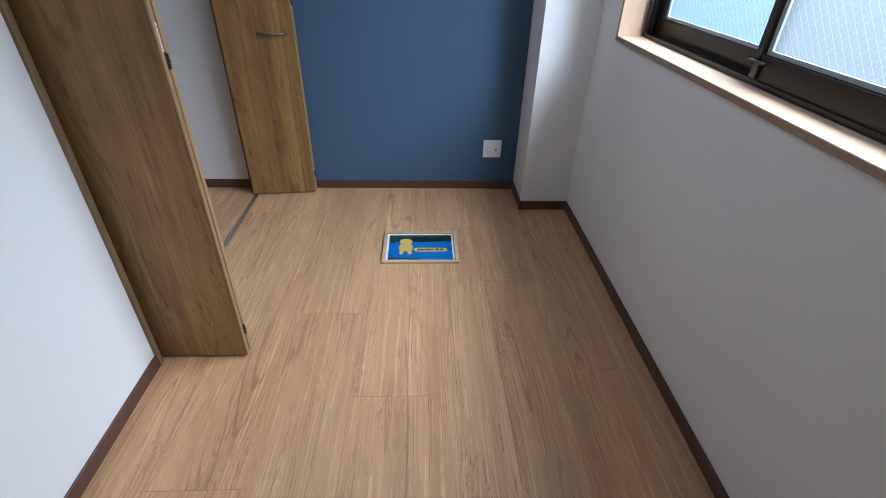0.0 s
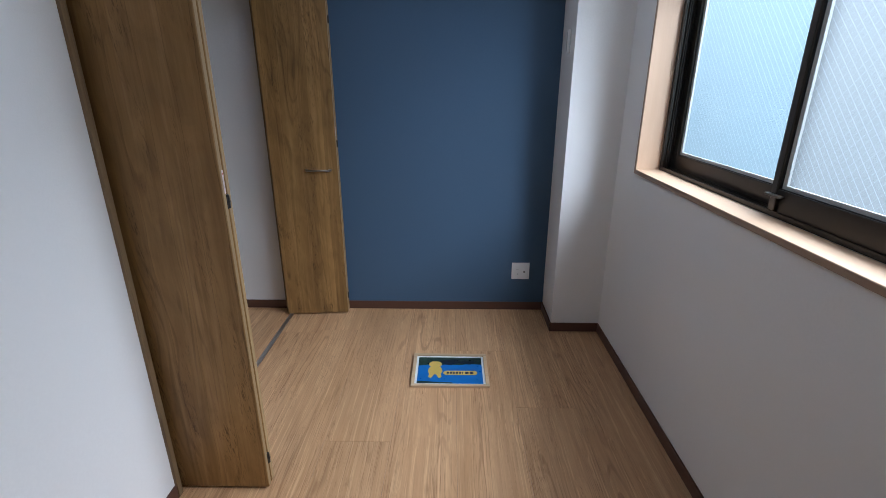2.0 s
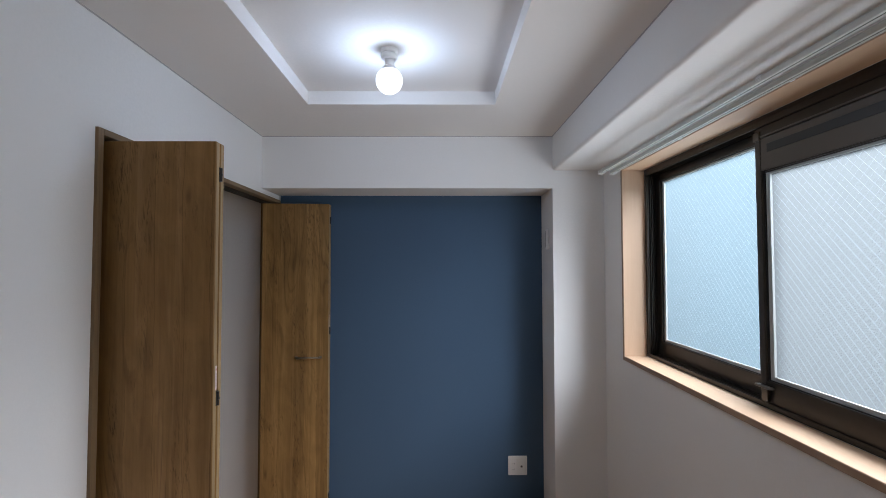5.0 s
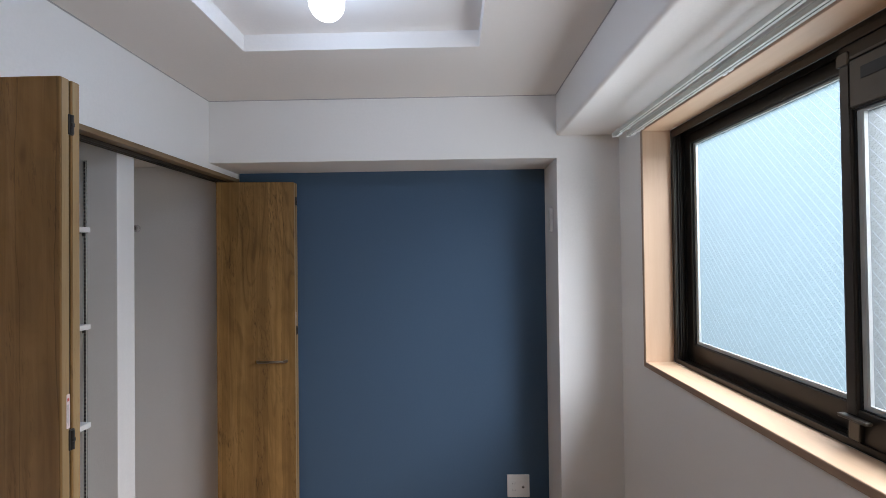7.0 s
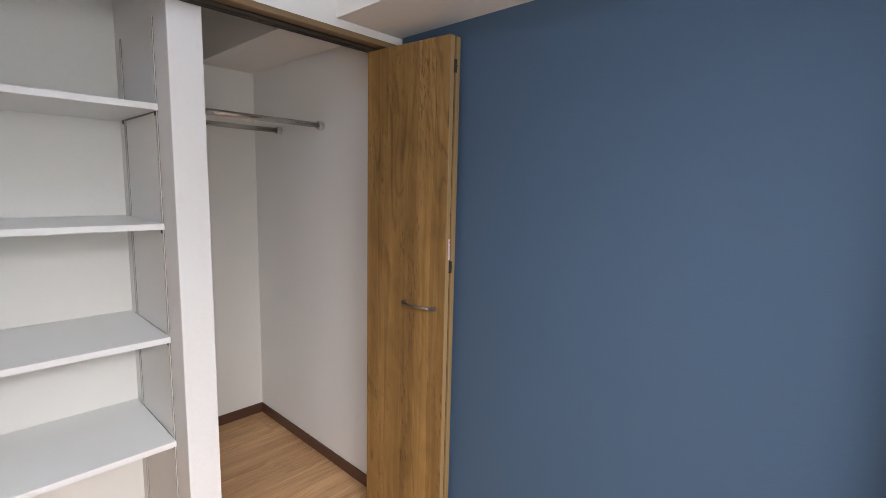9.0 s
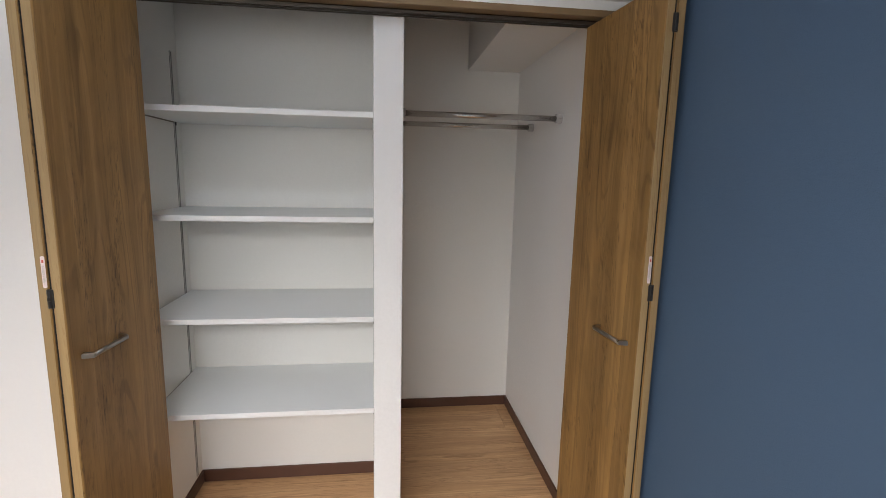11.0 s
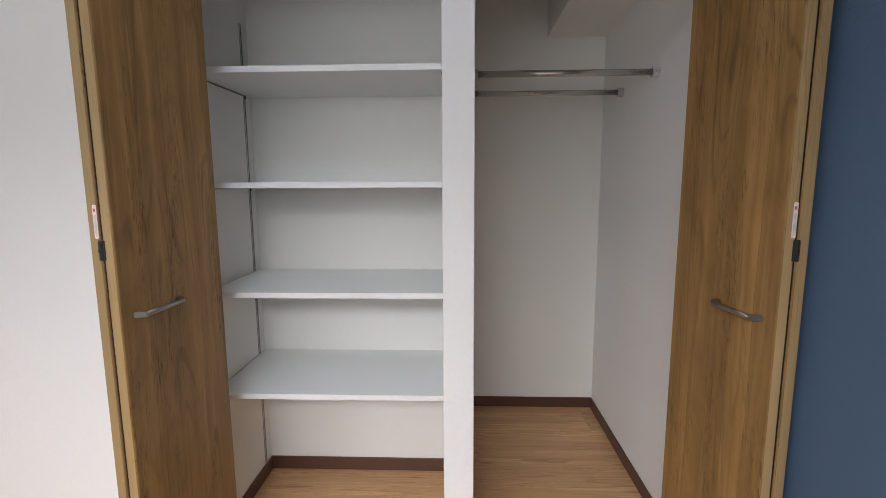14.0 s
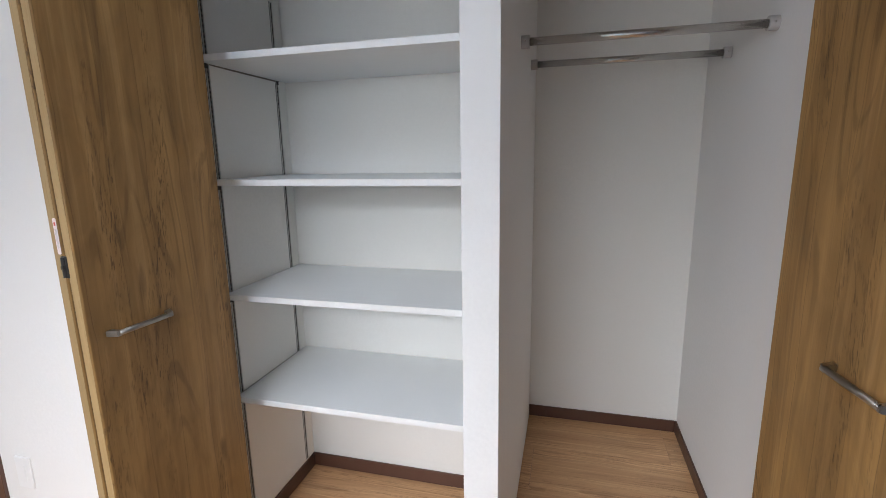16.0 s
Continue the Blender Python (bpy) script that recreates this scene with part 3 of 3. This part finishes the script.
# ---- window ----
D0, D1 = XR + 0.0, XR + 0.16
cas = structure("window_casing", join_bm(
    box_bm(XR - 0.010, WY0 - 0.018, WZ0 - 0.020, XR + 0.104, WY1 + 0.018, WZ0, 0.0012, 1),
    box_bm(XR - 0.010, WY0 - 0.018, WZ1, XR + 0.104, WY1 + 0.018, WZ1 + 0.018, 0.0012, 1),
    ), PALE, "pale beech-print window sill and head board")
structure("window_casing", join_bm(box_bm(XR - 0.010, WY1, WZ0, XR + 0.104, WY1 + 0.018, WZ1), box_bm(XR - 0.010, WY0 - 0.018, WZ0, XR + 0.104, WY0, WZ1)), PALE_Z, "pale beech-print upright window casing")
structure("window_casing_edge", ring_bm(XR - 0.0125, XR - 0.0100, WY0 - 0.018, WY1 + 0.018, WZ0 - 0.022, WZ1 + 0.018, 0.0175, 0.0175, 0.0215, 0.0175), PALE_EDGE, "front edge of the window casing in a darker brown")
win = thing("window_1", "bronze aluminium sliding window with wired obscure panes", "window")
tagged(win, kind="structure")
F0 = XR + 0.104


fr = part("window_frame", join_bm(
    ring_bm(F0, F0 + 0.085, WY0, WY1, WZ0, WZ1, 0.012, 0.012, 0.006, 0.012),
    box_bm(F0, WY0 + 0.012, WZ0 + 0.006, F0 + 0.003, WY1 - 0.012, WZ0 + 0.018), box_bm(F0 + 0.043, WY0 + 0.012, WZ0 + 0.006, F0 + 0.047, WY1 - 0.012, WZ0 + 0.016),
    box_bm(F0, WY0 + 0.012, WZ1 - 0.034, F0 + 0.004, WY1 - 0.012, WZ1 - 0.012), box_bm(F0 + 0.043, WY0 + 0.012, WZ1 - 0.032, F0 + 0.047, WY1 - 0.012, WZ1 - 0.012),
    *[box_bm(F0 + a, WY1 - 0.012 - h, WZ0 + 0.012, F0 + a + 0.003, WY1 - 0.012, WZ1 - 0.014) for a, h in ((0.0, 0.012), (0.008, 0.006), (0.020, 0.010), (0.030, 0.006), (0.043, 0.014))]), ALU, win, "dark bronze aluminium frame with tracks")
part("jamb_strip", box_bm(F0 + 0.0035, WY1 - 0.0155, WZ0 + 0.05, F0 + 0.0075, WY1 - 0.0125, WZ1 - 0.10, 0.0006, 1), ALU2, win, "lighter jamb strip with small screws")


def sash(x, y0, y1, low, high, stile_l, stile_r, z1, glass, label):
    s = new("sash")
    s.parent = win
    tagged(s, label)
    z0 = WZ0 + 0.012
    part("sash_frame", ring_bm(x, x + 0.030, y0, y1, z0, z1, stile_l, stile_r, low, high), ALU, s)
    gy0, gy1, gz0, gz1 = y0 + stile_r, y1 - stile_l, z0 + low, z1 - high
    part("gasket", ring_bm(x + 0.006, x + 0.010, gy0, gy1, gz0, gz1, 0.003, 0.003, 0.003, 0.003, 0), BLACK, s, "black glazing gasket")
    part("spacer", ring_bm(x + 0.0110, x + 0.0285, gy0 + 0.003, gy1 - 0.003, gz0 + 0.003, gz1 - 0.003, 0.018, 0.008, 0.012, 0.006, 0), SPACER, s, "bright aluminium glazing spacer")
    part("spacer_groove", join_bm(box_bm(x + 0.0104, gy1 - 0.0135, gz0 + 0.015, x + 0.0112, gy1 - 0.0120, gz1 - 0.009), box_bm(x + 0.0104, gy0 + 0.011, gz0 + 0.0085, x + 0.0112, gy1 - 0.021, gz0 + 0.0097)), CAP, s, "grey groove of the spacer")
    pane = part("pane", box_bm(x + 0.0195, gy0 + 0.011, gz0 + 0.015, x + 0.0225, gy1 - 0.021, gz1 - 0.009), glass, s, "frosted wired glass pane")
    pane.visible_shadow = False
    # diamond mesh of wires just behind the surface
    bm = bmesh.new()
    h, wd, pitch, slope = gz1 - gz0 - 0.006, gy1 - gy0 - 0.006, 0.029, 1.05
    for sign in (1, -1):
        k = -int(h / slope / pitch) - 2
        while k * pitch < wd + h / slope:
            u0 = k * pitch
            a, b3 = (u0, 0.0), (u0 + h / slope, h)
            lo, hi = max(0.0, (0 - a[0]) / (b3[0] - a[0])), min(1.0, (wd - a[0]) / (b3[0] - a[0]))
            if hi - lo > 0.01:
                p = (a[0] + (b3[0] - a[0]) * lo, h * lo)
                q = (a[0] + (b3[0] - a[0]) * hi, h * hi)
                if sign < 0:
                    p, q = (wd - p[0], p[1]), (wd - q[0], q[1])
                d = Vector((q[0] - p[0], q[1] - p[1])).normalized() * (0.00048 if sign > 0 else 0.00020)
                n = (-d.y, d.x)
                c = [(p[0] + n[0], p[1] + n[1]), (p[0] - n[0], p[1] - n[1]), (q[0] - n[0], q[1] - n[1]), (q[0] + n[0], q[1] + n[1])]
                xx = x + 0.0188 - 0.0003 * sign
                bm.faces.new([bm.verts.new((xx, gy0 + 0.003 + u, gz0 + 0.003 + v)) for u, v in c])
            k += 1
    w = tagged(part("wire_mesh", bm, WIRE, s, "thin diamond wire mesh"), kind="stuff")
    w.visible_shadow = False
    return s


YM = 1.349
# same bronze, lightened to paint in the gloss on the meeting stile
STILE_SHEEN = paint("bronze_aluminium_stile_sheen", (0.085, 0.073, 0.060), 0.38, 0.6)
outer = sash(F0 + 0.050, YM - 0.055, WY1 - 0.016, 0.070, 0.048, 0.048, 0.060, WZ1 - 0.020, GLASS, "outer bronze sliding sash")
inner = sash(F0 + 0.008, WY0 + 0.016, YM - 0.004, 0.076, 0.112, 0.030, 0.048, WZ1 - 0.072, GLASS_GREY, "inner bronze sliding sash below a vent box")
part("vent_box", box_bm(F0 + 0.006, WY0 + 0.016, WZ1 - 0.068, F0 + 0.040, YM - 0.006, WZ1 - 0.030, 0.002, 1), ALU, inner, "bronze header above the vent")
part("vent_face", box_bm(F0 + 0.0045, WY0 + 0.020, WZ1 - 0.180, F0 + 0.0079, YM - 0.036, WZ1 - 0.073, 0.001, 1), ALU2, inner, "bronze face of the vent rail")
# added plate that carries the stile's painted gloss
part("stile_sheen", box_bm(F0 + 0.0060, YM - 0.0300, WZ0 + 0.075, F0 + 0.0079, YM - 0.006, WZ1 - 0.073, 0.0005, 1), STILE_SHEEN, inner, "thin plate on the meeting stile, coloured lighter for its gloss")
part("vent_slot", box_bm(F0 + 0.0030, WY0 + 0.05, WZ1 - 0.124, F0 + 0.0046, YM - 0.066, WZ1 - 0.096, 0.0006, 1), BLACK, inner, "long dark ventilation slot")
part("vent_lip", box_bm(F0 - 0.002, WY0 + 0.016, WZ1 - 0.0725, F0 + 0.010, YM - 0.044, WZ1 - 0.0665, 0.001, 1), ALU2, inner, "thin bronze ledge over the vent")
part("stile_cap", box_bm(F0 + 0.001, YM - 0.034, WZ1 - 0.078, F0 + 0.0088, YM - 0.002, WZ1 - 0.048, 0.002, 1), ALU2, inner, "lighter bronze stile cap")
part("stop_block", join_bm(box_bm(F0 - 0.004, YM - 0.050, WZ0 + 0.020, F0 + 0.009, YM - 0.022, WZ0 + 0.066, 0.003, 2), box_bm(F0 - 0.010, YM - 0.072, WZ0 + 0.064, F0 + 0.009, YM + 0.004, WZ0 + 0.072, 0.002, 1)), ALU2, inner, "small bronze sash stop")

# ---- outside, blurred by the panes ----
structure("ground", box_bm(XR + 0.3, -40, -3.2, 60, 40, -3.0), GROUND, "dark asphalt ground outside")
nb = thing("neighbour_house", "plain beige rendered house wall across a narrow gap", "house")
part("wall", box_bm(2.9, -8, -3.0, 3.3, 1.15, 2.6), STONE, nb, "beige rendered wall")
nb2 = thing("neighbour_house", "plain grey rendered house wall farther off", "house")
part("wall", box_bm(4.5, 1.6, -3.0, 4.9, 12, 2.2), GREYW, nb2, "grey rendered wall")

# ---- curtain rails ----
cr = thing("curtain_rail", "white enamelled double curtain rail above the window", "curtain rail")
for x, lbl in ((0.800, "front curtain track"), (0.858, "rear curtain track")):
    part("track", join_bm(box_bm(x - 0.010, WY0 - 0.10, 2.049, x + 0.010, WY1 + 0.028, 2.053, 0.001, 1), box_bm(x - 0.010, WY0 - 0.10, 2.039, x - 0.0075, WY1 + 0.028, 2.049), box_bm(x + 0.0075, WY0 - 0.10, 2.039, x + 0.010, WY1 + 0.028, 2.049),
        box_bm(x - 0.010, WY0 - 0.10, 2.037, x - 0.0022, WY1 + 0.028, 2.039), box_bm(x + 0.0022, WY0 - 0.10, 2.037, x + 0.010, WY1 + 0.028, 2.039)), RAILP, cr, lbl)
    # dark strip fills the slot in place of its shade
    part("track_slot_shade", box_bm(x - 0.0022, WY0 - 0.098, 2.0376, x + 0.0022, WY1 + 0.024, 2.0386), DARK, cr, "dark strip for the shade in the track slot")
    part("end_cap", box_bm(x - 0.0115, WY1 + 0.026, 2.034, x + 0.0115, WY1 + 0.034, 2.055, 0.002, 2), PLASTIC, cr, "white plastic end cap")
    for k in range(3):
        part("runner", box_bm(x - 0.004, WY1 - 0.004 - 0.018 * k, 2.028, x + 0.004, WY1 + 0.003 - 0.018 * k, 2.038, 0.001, 1), PLASTIC, cr, "small white runner")
for y in (2.165, 1.556, 0.985, 0.42):
    part("rail_bracket", join_bm(box_bm(0.792, y - 0.010, 2.053, XR, y + 0.010, 2.0565, 0.001, 1), box_bm(XR - 0.004, y - 0.012, 2.053, XR, y + 0.012, 2.10, 0.001, 1),
        box_bm(0.790, y - 0.010, 2.041, 0.7915, y + 0.010, 2.0565), box_bm(0.868, y - 0.009, 2.041, 0.884, y + 0.009, 2.053, 0.003, 2)), PLASTIC, cr, "white rail bracket")

# ---- lamp ----
lb = thing("ceiling_lamp", "lit white globe bulb in a white ceiling lampholder", "ceiling lamp")
bx, by, bz = BULB
zt = ZC + RZ
part("rose", lathe_bm([(0.031, zt), (0.031, zt - 0.015), (0.029, zt - 0.017), (0.029, zt - 0.020), (0.031, zt - 0.022), (0.031, zt - 0.032), (0.027, zt - 0.040)], (bx, by)), PLASTIC, lb, "white plastic ceiling rose", smooth=False)
part("lampholder", lathe_bm([(0.0185, zt - 0.040), (0.0165, zt - 0.046), (0.0165, zt - 0.066), (0.015, bz + 0.047)], (bx, by)), PLASTIC, lb, "white lampholder", smooth=True)
prof = [(0.015, bz + 0.052), (0.018, bz + 0.050)]
prof += [(0.050 * math.cos(a), bz + 0.050 * math.sin(a)) for a in [radians(66 - 9 * i) for i in range(17)]]
prof += [(0.004, bz - 0.050)]
part("collar", lathe_bm([(0.020, bz + 0.056), (0.031, bz + 0.042), (0.034, bz + 0.0375), (0.030, bz + 0.0375), (0.017, bz + 0.050)], (bx, by)), PLASTIC, lb, "white plastic collar of the bulb", smooth=True)
bulb = part("bulb", lathe_bm(prof, (bx, by)), GLOW, lb, "glowing white globe", smooth=True)
bulb.visible_shadow = False


# ---- wall plates ----
ou = thing("wall_outlet", "square white outlet plate with two sockets and an aerial jack", "wall outlet", at=(0.446, YB - 0.005, 0.294))
part("plate", box_bm(-0.060, -0.008, -0.060, 0.060, 0.0, 0.060, 0.0035, 3), PLASTIC, ou)
part("insert", box_bm(-0.037, -0.0092, -0.030, -0.012, -0.0075, 0.030, 0.0008, 1), PLASTIC, ou, "white socket insert")
part("insert", box_bm(0.012, -0.0092, -0.030, 0.037, -0.0075, 0.030, 0.0008, 1), PLASTIC, ou, "white aerial insert")
for z in (0.013, -0.021):
    for x in (-0.0300, -0.0185):
        part("slit", box_bm(x - 0.0011, -0.0096, z - 0.0036, x + 0.0011, -0.009, z + 0.0036), DARK, ou, "dark socket slit")
jack = part("aerial_jack", rod_bm((0.0245, -0.009, -0.004), (0.0245, -0.012, -0.004), 0.0078, 20), CAP, ou, "round aerial jack")
part("jack_hole", rod_bm((0.0245, -0.012, -0.004), (0.0245, -0.0126, -0.004), 0.0046, 16), DARK, jack)

ou = thing("wall_outlet", "narrow white outlet plate on the closet-side wall", "wall outlet", at=(XL, 0.412, 0.290))
part("plate", box_bm(0, -0.035, -0.060, 0.008, 0.035, 0.060, 0.003, 3), PLASTIC, ou)
part("insert", box_bm(0.0075, -0.0115, -0.030, 0.0092, 0.0115, 0.030, 0.0008, 1), PLASTIC, ou, "white socket insert")

hk = thing("wall_holder", "slim white plastic holder on the side of the column", "wall holder", at=(XN, 2.600, 1.715))
bm = box_bm(-0.017, -0.017, -0.062, 0.0, 0.017, 0.062, 0.006, 3)
part("shell", bm, PLASTIC, hk)
part("recess", box_bm(-0.0176, -0.004, -0.050, -0.0165, 0.009, 0.048, 0.0004, 1), CAP, hk, "grey recessed face")

# ---- framed sign on the floor ----
sx0, sx1, sy0, sy1 = -0.238, 0.178, 1.874, 2.184
sg = thing("framed_sign", "framed blue printed board lying flat on the floor", "framed picture", at=((sx0 + sx1) / 2, (sy0 + sy1) / 2, 0))
W2, H2, fw = (sx1 - sx0) / 2, (sy1 - sy0) / 2, 0.019


def rail4(name, mat, w, h, f, z0, z1, bevel, lbl):
    for a in ((-w, -h, w, -h + f), (-w, h - f, w, h), (-w, -h + f, -w + f, h - f), (w - f, -h + f, w, h - f)):
        part(name, box_bm(a[0], a[1], z0, a[2], a[3], z1, bevel, 2), mat, sg, lbl)


rail4("frame_rail", PINE, W2, H2, fw, 0.0, 0.014, 0.0015, "pale pine frame rail")
part("backing", box_bm(-W2 + fw, -H2 + fw, 0.0, W2 - fw, H2 - fw, 0.006), MAT_W, sg, "white mount")
iw, ih = W2 - fw - 0.012, H2 - fw - 0.012
part("print", box_bm(-iw, -ih, 0.006, iw, ih, 0.0066), SEA, sg, "blue printed sheet")
hill = [(-iw, ih), (-iw, ih - 0.085), (-iw + 0.05, ih - 0.075), (-iw + 0.10, ih - 0.082), (-0.01, ih - 0.070), (0.05, ih - 0.078), (0.10, ih - 0.066), (iw, ih - 0.070), (iw, ih)]
part("print_hills", prism_bm(hill, 2, 0.0066, 0.0069), HILL, sg, "dark green printed hills")
peak = [(0.0 + 0.03 * math.cos(a) * 1.9, ih - 0.045 + 0.026 * math.sin(a) * (1 + 0.35 * math.sin(3 * a))) for a in [i * math.pi / 9 for i in range(18)]]
part("print_rocks", prism_bm(peak, 2, 0.0069, 0.0071), HILL2, sg, "dark printed rocks")
peak = [(0.095 + 0.03 * math.cos(a) * 1.5, ih - 0.050 + 0.018 * math.sin(a) * (1 + 0.35 * math.sin(4 * a))) for a in [i * math.pi / 9 for i in range(18)]]
part("print_rocks", prism_bm(peak, 2, 0.0069, 0.0071), HILL2, sg, "dark printed rocks")
strip = [(-iw, -ih), (iw * 0.1, -ih), (iw * 0.05, -ih + 0.010), (-iw * 0.5, -ih + 0.014), (-iw, -ih + 0.022)]
part("print_shore", prism_bm(strip, 2, 0.0066, 0.0069), HILL, sg, "dark printed shore")
half = ((0.0, 0.082), (0.020, 0.080), (0.034, 0.066), (0.036, 0.044), (0.026, 0.030), (0.036, 0.012), (0.040, -0.016), (0.032, -0.034), (0.036, -0.066), (0.022, -0.080), (0.006, -0.044))
oval = [(-0.082 + u, v) for u, v in half] + [(-0.082 - u, v) for u, v in half[:0:-1]]
part("print_patch", prism_bm(oval, 2, 0.0071, 0.0073), YELLOW, sg, "plain yellow printed patch")
ca, cb, cr_, cy = -0.018, 0.130, 0.019, -0.028
pill = [(cb + cr_ * math.cos(a), cy + cr_ * math.sin(a)) for a in [radians(-90 + 15 * i) for i in range(13)]] + [(ca - cr_ * math.cos(a), cy - cr_ * math.sin(a)) for a in [radians(-90 + 15 * i) for i in range(13)]]
pl = part("print_banner", prism_bm(pill, 2, 0.0071, 0.0073), YELLOW, sg, "yellow rounded banner")
for i, (x, w) in enumerate(((-0.018, 0.012), (-0.001, 0.013), (0.016, 0.010), (0.031, 0.013), (0.049, 0.012), (0.066, 0.006), (0.082, 0.020), (0.108, 0.020))):
    part("letter_bar", box_bm(x, cy - 0.009, 0.0073, x + w, cy + 0.009, 0.0075), INK, pl, "dark bar of unreadable lettering")

# ---- room door, closed, in its casing ----
rd = thing("door_1", "closed brown room door in the white wall", "door")
tagged(rd, kind="structure")
part("door_panel", box_bm(XL - 0.018, DY0 + 0.001, 0.006, XL + 0.004, DY1 - 0.001, 1.993, 0.0015, 1), FRAME, rd)
part("door_handle", join_bm(rod_bm((XL + 0.004, DY1 - 0.06, 0.98), (XL + 0.045, DY1 - 0.06, 0.98), 0.009, 14), rod_bm((XL + 0.045, DY1 - 0.055, 0.98), (XL + 0.045, DY1 - 0.17, 0.98), 0.008, 14)), NICKEL, rd, "nickel lever")

# ---- floor boards ----
PITCH, GAP, LONG = 0.2950, 0.0007, 1.818
STARTS = {-4: 0.30, -3: 1.05, -2: 0.25, -1: 0.62, 0: 0.655, 1: 1.480, 2: 1.005, 3: 0.42, 4: 1.724, 5: 1.123, 6: 0.5}


def boards(x_lo, x_hi, y_lo, y_hi):
    made = 0
    for row in range(-6, 8):
        a, b4 = -0.883 + PITCH * row, -0.883 + PITCH * (row + 1)
        a, b4 = max(a, x_lo), min(b4, x_hi)
        if b4 - a < 0.01:
            continue
        y = STARTS.get(row, 0.9) - 3 * LONG
        while y < y_hi:
            c, d = max(y, y_lo), min(y + LONG, y_hi)
            if d - c > 0.01:
                bm = box_bm(a + GAP / 2, c + GAP / 2, -0.004, b4 - GAP / 2, d - GAP / 2, 0.0, 0.0006, 1)
                part("floor_board", bm, FLOOR, floor)
                made += 1
            y += LONG
    return made


boards(XL - 0.034, XR + 0.02, Y0, YB)
boards(XK - 0.01, XL - 0.058, YKL - 0.05, YB)
